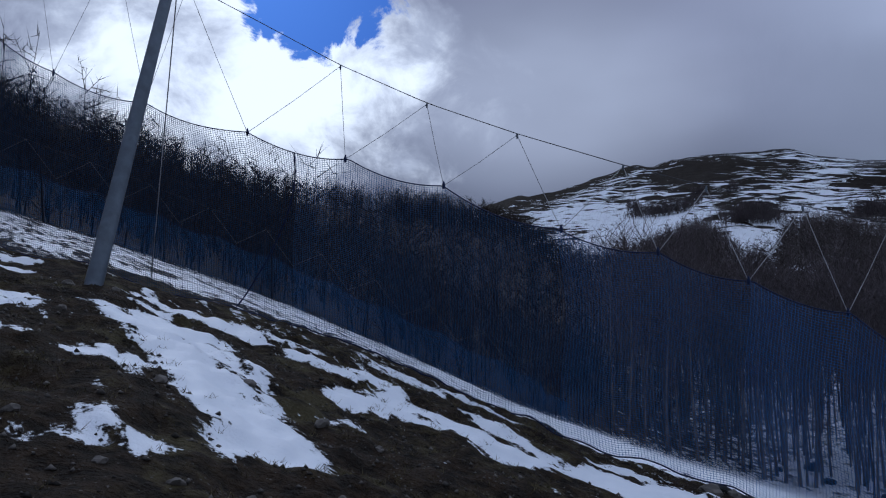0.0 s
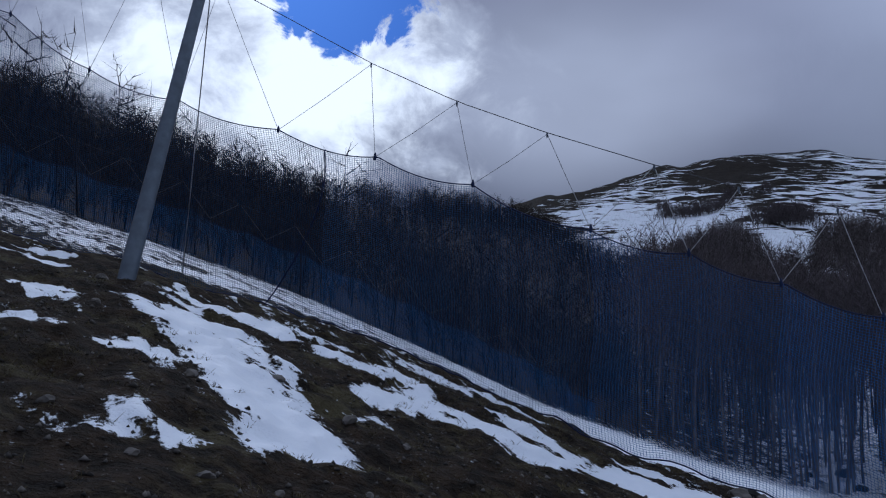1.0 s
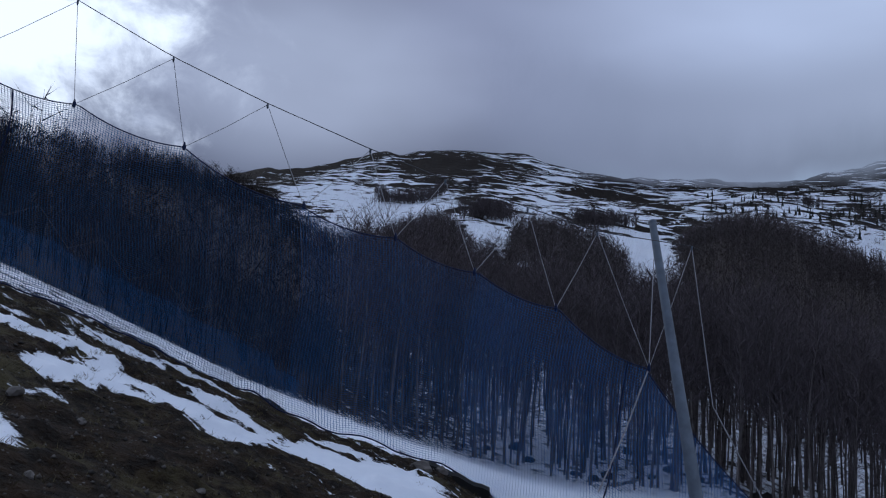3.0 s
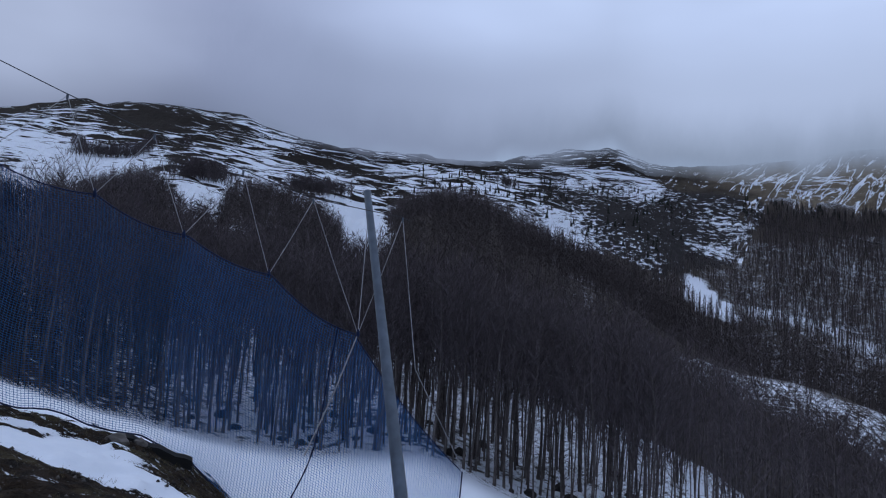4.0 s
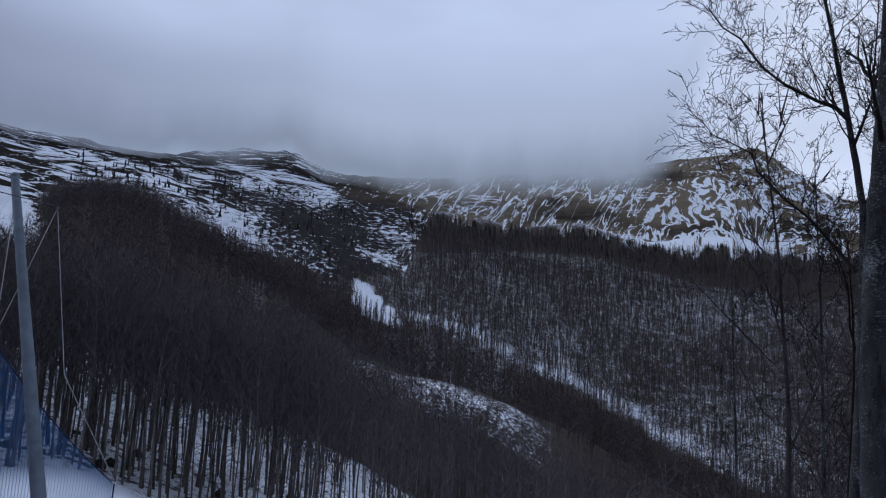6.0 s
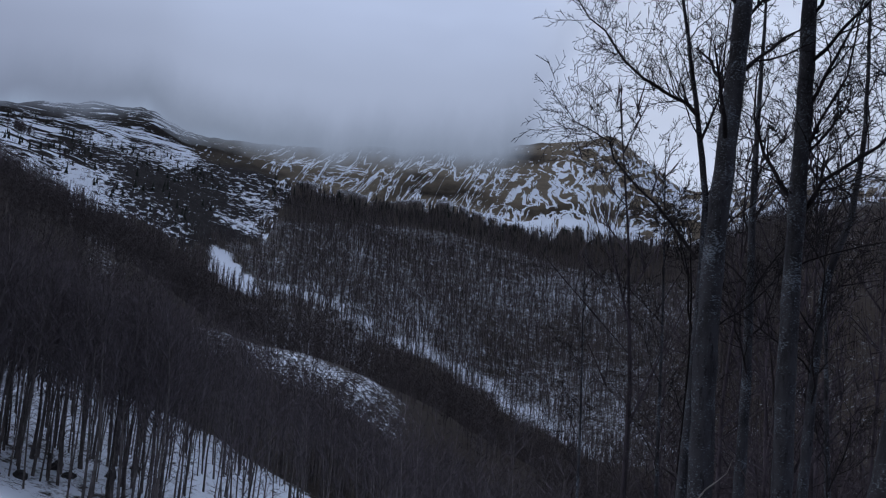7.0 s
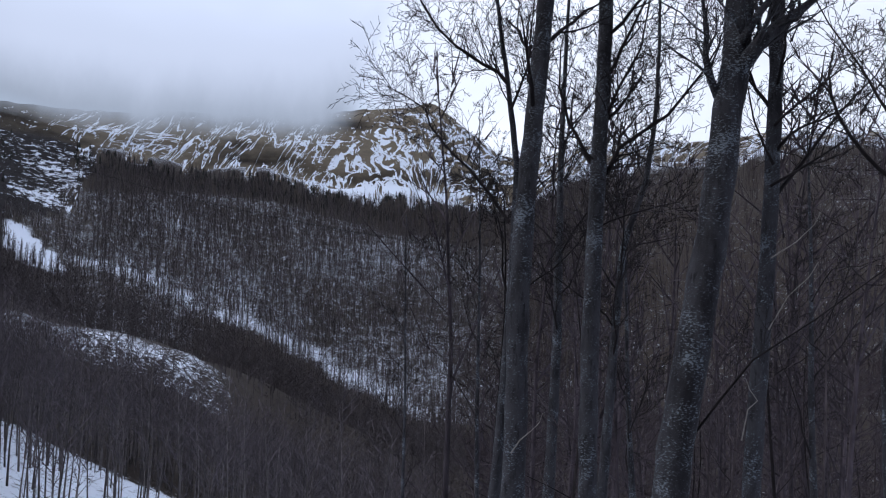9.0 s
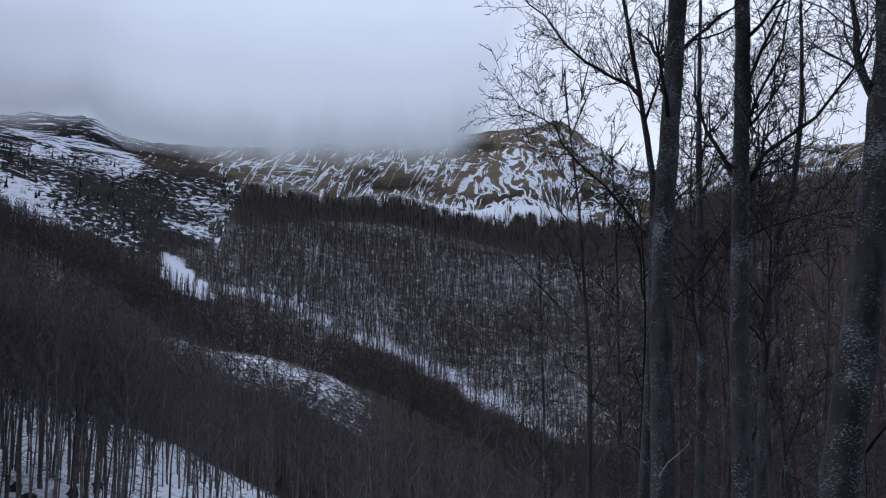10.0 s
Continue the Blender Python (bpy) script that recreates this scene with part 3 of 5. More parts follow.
    m1 = np.maximum(m1, 1.4 * np.clip(1.5 - np.abs(az - 32.7) / 1.7, 0, 1) * np.interp(R2, [440, 560, 700], [1, 0.9, 0]))
    m2 = np.interp(R2, [1000, 1250, 1450, 1700], [0.62, 0.42, 0.20, 0.02]) + 0.45 * np.exp(-((az - 83) / 7) ** 2) * np.interp(R2, [1000, 1450], [1, 0.05])
    m2 -= np.interp(az, [60, 72, 78], [0.10, 0.08, 0])
    m2 = np.where(az > 86.5, 0.62, m2)
    m1 += 0.16 * np.interp(az, [43, 46, 53, 56], [0, 1, 1, 0]) * (R2 > 1080)
    rocks = np.interp(az + 1.5 * waves(GX, GY, 33, [(80, 1.0), (30, 0.6)]), [44, 48, 60, 62], [0, 1, 1, 0]) * np.interp(R2, [500, 560, 1000, 1080], [0, 1, 1, 0])
    pale = np.clip(1.3 - np.hypot((az - 46.6) / 2.6, (R2 - 650) / 130), 0, 1) + np.clip(1.3 - np.hypot((az - 56.7) / 2.0, (R2 - 770) / 40), 0, 1) * 1.6
    m1 = m1 * (1 - rocks) + (0.34 + 0.27 * pale) * rocks
    steep = np.interp(az, [52, 60], [0, 1]) * (1 - rocks)
    snow = snow * (1 - high) + (m1 * (1 - steep) + m2 * steep) * high
    return snow, steep, az, high, rocks


# open snow among the woods: azimuth, half width, from and to (metres out)
CLEARINGS = [(32.95, 1.3, 330, 800, 1.1), (56.3, 0.75, 602, 650, 1.1), (57.3, 0.7, 586, 632, 1.1), (58.4, 0.5, 584, 616, 1.1), (24.8, 0.5, 335, 352, 0.9)]
SNOW, STEEP, AZ_DEG, HIGH, ROCKS = snow_field()


def build_ground():
    idx = np.arange(N_AZ * N_R).reshape(N_AZ, N_R)
    nxt = np.roll(idx, -1, axis=0)
    quads = np.stack([idx[:, :-1], idx[:, 1:], nxt[:, 1:], nxt[:, :-1]], -1).reshape(-1, 4)
    centre = N_AZ * N_R
    tris = np.stack([np.full(N_AZ, centre), idx[:, 0], nxt[:, 0]], -1)
    far_edge = ring(AZ, R_FAR)[:, None]
    kind = np.where(R2 > far_edge * 1.02, 1, 0)
    kind = np.where(HIGH > 0.5, 2, kind)[:, :-1].ravel()
    verts = np.concatenate([np.stack([GX, GY, GZ], -1).reshape(-1, 3), [[0, 0, 0]]])
    me = mesh_from("ground", verts, [quads, tris], [M_EARTH, M_WOODS, M_MOUNT], np.concatenate([kind, np.zeros(N_AZ)]), smooth=True)
    for name, field in (("snow", SNOW), ("gully", STEEP), ("rocks", ROCKS)):
        att = me.attributes.new(name, "FLOAT", "POINT")
        att.data.foreach_set("value", np.append(field.ravel(), 0).astype(np.float32))
    run = np.stack([np.radians(AZ_DEG) * 1300, GZ, np.zeros_like(GZ)], -1).reshape(-1, 3)
    att = me.attributes.new("run", "FLOAT_VECTOR", "POINT")
    att.data.foreach_set("vector", np.append(run.ravel(), [0, 0, 0]).astype(np.float32))
    tagged(new("ground", me), "brown earth mountainside with patches of melting snow", "ground", kind="structure")


build_ground()


# ======== woods
def blade(p, q, width, rs):
    """A thin three-cornered twig from p to q."""
    d = q - p
    side = np.cross(d, rs.normal(size=3))
    side *= width / (np.linalg.norm(side) + 1e-9)
    return [p - side, p + side, q]


def tree_kit(seed, height, radius, sides, rings, limbs, twigs, twig_w, clear=0.5, spread=0.34, low=0, loose=0.0):
    """Arrays of one bare tree: vertices, triangles, and 0 for trunk or 1 for twig on each triangle."""
    rs = np.random.RandomState(seed)
    v, f, k = [], [], []
    lean = rs.normal(size=2) * 0.042 * height
    wave = 0.10 + 0.8 * radius
    axis = lambda h: np.array([lean[0] * h * h + wave * math.sin(6 * h + seed), lean[1] * h * h + wave * math.cos(5 * h + seed), h * height])
    for i in range(rings + 1):
        h = i / rings
        rad = radius * (1 - h) ** 1.15 * (1.25 if i == 0 else 1.0) + 0.012
        for s in range(sides):
            t = 6.28319 * s / sides
            v.append(axis(h) + [rad * math.cos(t), rad * math.sin(t), 0])
    for i in range(rings):
        for s in range(sides):
            a, b = i * sides + s, i * sides + (s + 1) % sides
            f += [(a, b, b + sides), (a, b + sides, a + sides)]
            k += [0, 0]
    for i in range(limbs):
        h = clear + (0.97 - clear) * (i + rs.uniform()) / limbs
        base = axis(h)
        a = rs.uniform(0, 6.283)
        length = height * spread * (1.15 - h) * rs.uniform(0.6, 1.2) + 0.4
        up = rs.uniform(0.7, 1.6) * (1 - 0.5 * loose)
        d = np.array([math.cos(a), math.sin(a), up])
        tip = base + d / np.linalg.norm(d) * length
        n0 = len(v)
        v += blade(base, tip, twig_w * 1.5, rs)
        f.append((n0, n0 + 1, n0 + 2))
        k.append(1)
        for _ in range(twigs):
            p = base + (tip - base) * rs.uniform(0.15, 0.95)
            q = p + (d / np.linalg.norm(d) * (0.7 - 0.4 * loose) + rs.normal(size=3) * (0.55 + 0.3 * loose) + [0, 0, 0.35 - 0.25 * loose]) * length * rs.uniform(0.25, 0.5)
            n0 = len(v)
            v += blade(p, q, twig_w * rs.uniform(0.6, 1.1), rs)
            f.append((n0, n0 + 1, n0 + 2))
            k.append(1)
    for _ in range(low):
        p = axis(rs.uniform(0.06, clear + 0.1))
        a, l = rs.uniform(0, 6.283), rs.uniform(0.5, 2.0)
        q = p + np.array([math.cos(a) * l, math.sin(a) * l, l * rs.uniform(0.1, 0.9)])
        n0 = len(v)
        v += blade(p, q, twig_w * 0.8, rs)
        f.append((n0, n0 + 1, n0 + 2))
        k.append(1)
    return np.array(v), np.array(f), np.array(k)


def fir_kit(seed, height):
    rs = np.random.RandomState(seed)
    v, f = [], []
    for i in range(6):
        h0, h1, rad = height * (0.06 + 0.14 * i), height * (0.30 + 0.14 * i), height * 0.2 * (1 - i / 6.5)
        n0 = len(v)
        for s in range(7):
            t = 6.283 * s / 7 + rs.uniform(0, 0.5)
            rr = rad * rs.uniform(0.6, 1.15)
            v.append([rr * math.cos(t), rr * math.sin(t), h0 - 0.05 * height * rs.uniform()])
        v.append([0, 0, h1])
        f += [(n0 + s, n0 + (s + 1) % 7, n0 + 7) for s in range(7)]
    return np.array(v), np.array(f), np.ones(len(f), int)


def plant(name, kits, x, y, scale, mats, label, category="trees"):
    """Sets trees of these kits at the places, all in one mesh."""
    rs = np.random.RandomState(len(name))
    which = rs.randint(0, len(kits), len(x))
    turn = rs.uniform(0, 6.283, len(x))
    z = ground(x, y) - 0.15
    vs, fs, ks, n = [], [], [], 0
    for i, (v, f, k) in enumerate(kits):
        sel = np.where(which == i)[0]
        if not len(sel):
            continue
        c, s = np.cos(turn[sel])[:, None], np.sin(turn[sel])[:, None]
        sc = scale[sel][:, None]
        px = (v[:, 0] * c - v[:, 1] * s) * sc + x[sel][:, None]
        py = (v[:, 0] * s + v[:, 1] * c) * sc + y[sel][:, None]
        pz = v[:, 2][None] * sc + z[sel][:, None]
        vs.append(np.stack([px, py, pz], -1).reshape(-1, 3))
        fs.append((f[None] + (np.arange(len(sel)) * len(v))[:, None, None] + n).reshape(-1, 3))
        ks.append(np.tile(k, len(sel)))
        n += len(sel) * len(v)
    me = mesh_from(name, np.concatenate(vs), np.concatenate(fs), mats, np.concatenate(ks))
    return tagged(new(name, me), label, category, kind="stuff")


def scatter(seed, per_m2, az0, az1, r0, r1, keep):
    rs = np.random.RandomState(seed)
    n = int(per_m2 * radians(az1 - az0) * (r1 * r1 - r0 * r0) / 2)
    az = rs.uniform(az0, az1, n)
    r = np.sqrt(rs.uniform(r0 * r0, r1 * r1, n))
    ok = rs.uniform(size=n) < keep(az, r)
    az, r = az[ok], r[ok]
    return r * np.sin(np.radians(az)), r * np.cos(np.radians(az)), rs.uniform(0.78, 1.15, len(r))


def edge_out(az, r):
    """1 inside the wood, 0 out on the piste."""
    return (r > ring(az, R_FAR) * 1.03).astype(float)


def not_cleared(az, r):
    k = np.ones_like(r)
    for a, wide, r0, r1, much in CLEARINGS:
        k[(np.abs(az - a - 0.012 * (r0 - r) * (a > 50)) < wide * (1 + 0.3 * np.sin(r * 0.13 + az))) & (r > r0) & (r < r1)] = 0
    return k


KIT_MID = [tree_kit(10 + i, 14.0 + i % 4, 0.05 + 0.018 * (i % 4), 4, 4, 16, 6, 0.026, 0.38, 0.34, 24) for i in range(8)]
KIT_FAR = [tree_kit(30 + i, 14.0 + i % 3, 0.09, 3, 2, 12, 6, 0.055, 0.30, 0.36, 0, 1.0) for i in range(6)]
KIT_UPPER = [tree_kit(60 + i, 12.0 + i % 3, 0.13, 3, 1, 9, 4, 0.095, 0.16, 0.36, 0, 0.7) for i in range(6)]
KIT_LOW = [tree_kit(160 + i, 5.0, 0.06, 3, 1, 6, 2, 0.10, 0.10, 0.42, 0, 1.0) for i in range(4)]
KIT_YOUNG = [tree_kit(40 + i, 9.5 + i % 2, 0.06, 3, 2, 13, 7, 0.032, 0.12, 0.42, 8, 1.0) for i in range(6)]
KIT_TINY = [tree_kit(50 + i, 12.5 + i % 3, 0.24, 3, 1, 6, 2, 0.16, 0.45, 0.20, 0, 0.3) for i in range(6)]
KIT_BUSH = [tree_kit(70 + i, 8.0, 0.10, 3, 2, 16, 4, 0.10, 0.12, 0.40) for i in range(4)]
KIT_THICKET = [tree_kit(90 + i, 6.0, 0.04, 3, 2, 18, 12, 0.011, 0.08, 0.40, 24) for i in range(5)]
KIT_FIR = [fir_kit(80 + i, 11.0) for i in range(3)]
WOOD = [M_TRUNK, M_TWIG]
HILL = [M_HILL, M_HILL]
UNDER = [M_UNDER, M_UNDER]


def keep_mid(az, r):
    k = edge_out(az, r) * not_cleared(az, r) * np.interp(az + 3 * np.sin(r * 0.3), [11, 17], [0, 1])
    snow_bank = (az > 45) & (r < 118)
    return np.where(snow_bank, k * np.interp(az, [45, 52, 58, 64], [0.85, 0.7, 0.5, 0.25]), k)


def keep_far(az, r):
    k = edge_out(az, r) * not_cleared(az, r)
    strip = (az > 53) & (az < 74) & (r > 174) & (r < 248)
    k[strip] *= 0.22
    k *= np.where((az < 45) & (r < 200), 0.55, 1.0)
    return k * np.interp(az + 3 * np.sin(r * 0.3), [10, 15], [0, 1])


def keep_young(az, r):
    return edge_out(az, r) * np.interp(az + 3 * np.sin(r * 0.3), [10, 16], [1, 0])


def keep_slope(az, r):
    k = not_cleared(az, r) * (r < tree_line(az + 0.9 * np.sin(r * 0.05) + 0.5 * np.sin(r * 0.17 + az)) + 10 * np.sin(r * 0.11 + az * 3))
    k *= np.where((az > 57.5) & (az < 60.5) & (r > 640), 0.55, 1.0)
    k *= np.where((np.abs(r - np.interp(az, RUN_AZ, RUN_R)) < 12) & (az > 58), 0.75, 1.0)
    return k


def keep_upper(az, r):
    return not_cleared(az, r) * (r < tree_line(az) + 7 * np.sin(r * 0.09 + az * 5))


def keep_rocks(az, r):
    return (r > tree_line(az)) * np.interp(az, [43, 47, 58, 61], [0.15, 1, 1, 0.3]) * np.interp(r, [560, 640, 950, 1020], [0.2, 1, 1, 0.3])


plant("beech_wood", KIT_MID, *scatter(1, 0.210, 0, 84, 45, 150, keep_mid), WOOD, "dense bare beech wood standing in snow")
hx, hy, hs = scatter(2, 0.042, -4, 86, 150, 440, lambda a, r: keep_far(a, r) * (r < tree_line(a)))
hs = np.where((hx > 1.28 * hy) & (np.hypot(hx, hy) < 176), 0.7, 1.0) * hs
hillside = hx, hy, hs
plant("hillside_wood", KIT_FAR, *hillside, HILL, "bare brown wood covering the hillside")
plant("upper_wood", KIT_UPPER, *scatter(28, 0.055, 9, 46, 318, 640, lambda a, r: keep_upper(a, r) * (r > np.where(a > 34.2, 440, 330))), [M_UPPER, M_UPPER], "bare wood in rounded lobes below the open mountain")
plant("boulder_scrub", KIT_LOW, *scatter(36, 0.007, 41, 61, 470, 1020, keep_rocks), UNDER, "low dark scrub among rocks on the snowy slope", "shrubs")
# young wood and thicket get the dark twig colour in place of backlit shade
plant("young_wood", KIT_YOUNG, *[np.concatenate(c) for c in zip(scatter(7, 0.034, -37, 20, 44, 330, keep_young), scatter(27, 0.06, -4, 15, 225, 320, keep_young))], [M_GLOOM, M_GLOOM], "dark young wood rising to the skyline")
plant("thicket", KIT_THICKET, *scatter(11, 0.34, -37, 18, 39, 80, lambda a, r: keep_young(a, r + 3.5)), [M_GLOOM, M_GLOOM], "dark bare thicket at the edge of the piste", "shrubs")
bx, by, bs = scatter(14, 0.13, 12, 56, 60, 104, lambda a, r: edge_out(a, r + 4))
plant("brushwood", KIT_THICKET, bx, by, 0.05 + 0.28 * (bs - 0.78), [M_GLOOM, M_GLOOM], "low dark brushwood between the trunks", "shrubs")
plant("valley_wood", KIT_TINY, *scatter(3, 0.070, 45, 95, 440, 1000, keep_slope), WOOD, "bare wood on the far snowy valley side")
plant("right_hill_wood", KIT_FAR, *scatter(4, 0.034, 86, 116, 60, 420, lambda a, r: np.ones_like(r)), UNDER, "bare brown wood on the lower hill")
plant("skyline_wood", KIT_TINY, *scatter(5, 0.022, 90, 118, 420, 1050, lambda a, r: np.ones_like(r)), UNDER, "bare brown wood up to the skyline")
plant("undergrowth", KIT_MID, *scatter(6, 0.075, 82, 116, 20, 60, lambda a, r: np.where(a < 86, 0.25, 1.0)), UNDER, "thin bare saplings below the path")

# clumps of scrub on the open mountain: azimuth, distance, half width
CLUMPS = [(21.0, 575, 18), (21.9, 585, 18), (21.5, 610, 16), (13.9, 770, 13), (14.7, 755, 13), (15.6, 745, 14), (16.6, 750, 13), (17.3, 765, 12), (17.8, 880, 11), (13.4, 860, 10), (27.8, 612, 12), (28.6, 618, 15), (29.5, 628, 15), (30.6, 645, 15), (20.1, 850, 9), (42.9, 890, 14)]
cx, cy = [], []
for ca, cr, cw in CLUMPS:
    rs = np.random.RandomState(int(ca * 10))
    m = int(cw * cw * 0.26)
    cx.append(cr * math.sin(radians(ca)) + rs.normal(0, cw * 0.42, m))
    cy.append(cr * math.cos(radians(ca)) + rs.normal(0, cw * 0.42, m))
cx, cy = np.concatenate(cx), np.concatenate(cy)
plant("scrub", KIT_BUSH, cx, cy, np.random.RandomState(5).uniform(0.9, 1.7, len(cx)), WOOD, "dark clumps of bare scrub on the snow", "shrubs")
fx, fy, fs = scatter(8, 0.010, 59, 92, 935, 1015, lambda a, r: np.interp(a, [59, 62, 84, 92], [0.5, 1, 0.8, 0.3]))
gx, gy, gs = scatter(9, 0.0016, 36, 56, 640, 1000, not_cleared)
gs = gs * 0.7
plant("fir_belt", KIT_FIR, np.append(fx, gx), np.append(fy, gy), np.append(fs * 0.8, gs), [M_FIR, M_FIR], "belt of dark fir trees under the mountain")


# ======== cloud bank resting on the ridge
def build_cloud():
    a = np.linspace(14, 84, 240)
    foot = np.interp(a, [14, 20, 24, 28, 33, 41, 46, 50, 53, 57, 66, 72, 76, 78.3, 80, 84], [16.4, 15.6, 14.7, 13.6, 12.7, 12.5, 13.3, 13.7, 12.3, 11.9, 12.1, 12.1, 12.7, 13.4, 14.6, 16.5])
    h = np.linspace(-2, 12, 40)
    aa, hh = np.meshgrid(np.radians(a), h, indexing="ij")
    el = np.radians(foot[:, None] + hh)
    r = 1230.0
    verts = np.stack([r * np.sin(aa), r * np.cos(aa), EYE + r * np.tan(el)], -1).reshape(-1, 3)
    idx = np.arange(240 * 40).reshape(240, 40)
    quads = np.stack([idx[:-1, :-1], idx[1:, :-1], idx[1:, 1:], idx[:-1, 1:]], -1).reshape(-1, 4)
    m, n, b, out = material("cloud")
    n.tree.nodes.remove(b)
    dep = n.add("ShaderNodeAttribute", attribute_name="depth").outputs["Fac"]
    pos = n.add("ShaderNodeNewGeometry").outputs["Position"]
    k1, k2 = n.noise(n.scaled(pos, 1, 1, 0.5), 0.012, 6.0, 0.6), n.noise(n.scaled(pos, 1, 1, 0.35), 0.004, 3.0)
    d = n.math("ADD", dep, n.math("ADD", n.math("MULTIPLY", n.math("SUBTRACT", k1, 0.5), 2.2), n.math("MULTIPLY", n.math("SUBTRACT", k2, 0.5), 1.6)))
    side = n.add("ShaderNodeAttribute", attribute_name="side").outputs["Fac"]
    side = n.step(n.math("ADD", side, n.math("MULTIPLY", n.math("SUBTRACT", k1, 0.5), 0.4)), 0.1, 0.9)
    alpha = n.math("MULTIPLY", n.math("MULTIPLY", n.step(d, -0.5, 1.7), n.step(dep, 5.0, 11.0, 1.0, 0.0)), side)
    col = n.mix(n.step(d, 0.0, 5.5), (0.22, 0.245, 0.29), (0.43, 0.46, 0.55))
    east = n.add("ShaderNodeAttribute", attribute_name="east").outputs["Fac"]
    col = n.mix(east, (0.235, 0.25, 0.325), col)
    mixer = n.add("ShaderNodeMixShader", {0: alpha})
    n.tree.links.new(n.add("ShaderNodeBsdfTransparent").outputs[0], mixer.inputs[1])
    n.tree.links.new(n.add("ShaderNodeEmission", {"Color": col}).outputs[0], mixer.inputs[2])
    n.tree.links.new(mixer.outputs[0], out.inputs[0])
    me = mesh_from("cloud_bank", verts, quads, [m], smooth=True)
    me.attributes.new("depth", "FLOAT", "POINT").data.foreach_set("value", hh.ravel().astype(np.float32))
    me.attributes.new("east", "FLOAT", "POINT").data.foreach_set("value", np.clip((np.degrees(aa) - 22) / 34, 0, 1).ravel().astype(np.float32))
    ends = np.clip(np.minimum((aa - radians(17)) / radians(16), (radians(78.0) - aa + np.radians(hh) * 0.45) / radians(3.5)), 0, 1)
    me.attributes.new("side", "FLOAT", "POINT").data.foreach_set("value", ends.ravel().astype(np.float32))
    tagged(new("cloud_bank", me), "low grey cloud bank over the mountain ridge", "cloud", kind="structure")


build_cloud()

# ======== safety net on leaning poles
N14 = Vector((math.sin(radians(NET_AZ)), math.cos(radians(NET_AZ)), 0))
E14 = Vector((math.cos(radians(NET_AZ)), -math.sin(radians(NET_AZ)), 0))
UP = Vector((0, 0, 1))


def on_net(s, z, d=NET_D):
    return N14 * d + E14 * s + UP * z


TOPS = [(-12.9, 11.3), (-10.9, 10.1), (-9.0, 9.0), (-7.5, 8.12), (-4.64, 6.43), (-3.19, 5.70), (-1.78, 5.13), (-0.24, 4.58), (0.89, 4.22), (2.13, 3.90), (3.19, 3.62), (4.63, 3.51)]
KNOTS = [(-14.2, 9.2), (-11.97, 7.97), (-10.06, 6.73), (-8.16, 6.08), (-6.22, 5.42), (-4.50, 4.89), (-2.90, 4.40), (-1.13, 3.68), (0.22, 3.32), (1.40, 2.90), (2.62, 2.46), (4.03, 1.69), (5.92, -0.35)]
NET_S0, NET_S1 = -14.2, 5.92


def net_top(s):
    """Upper edge: tight at the knots, sagging between them; pinned up at the seam too."""
    xs, zs = zip(*KNOTS)
    i = int(np.clip(np.searchsorted(xs, s) - 1, 0, len(xs) - 2))
    t = (s - xs[i]) / (xs[i + 1] - xs[i])
    return zs[i] + (zs[i + 1] - zs[i]) * t - 0.13 * 4 * t * (1 - t) * min(1.0, (xs[i + 1] - xs[i]) / 1.5)


def net_point(s, v):
    top = net_top(s)
    g = float(ground(*(N14 * NET_D + E14 * s).to_2d())) + 0.03
    bow = 0.22 * math.sin(math.pi * v) + 0.05 * math.sin(2.1 * s + 3 * v)
    return on_net(s + 0.05 * math.sin(7 * v + s), top + (g - top) * v, NET_D + bow + 0.35 * v * v)


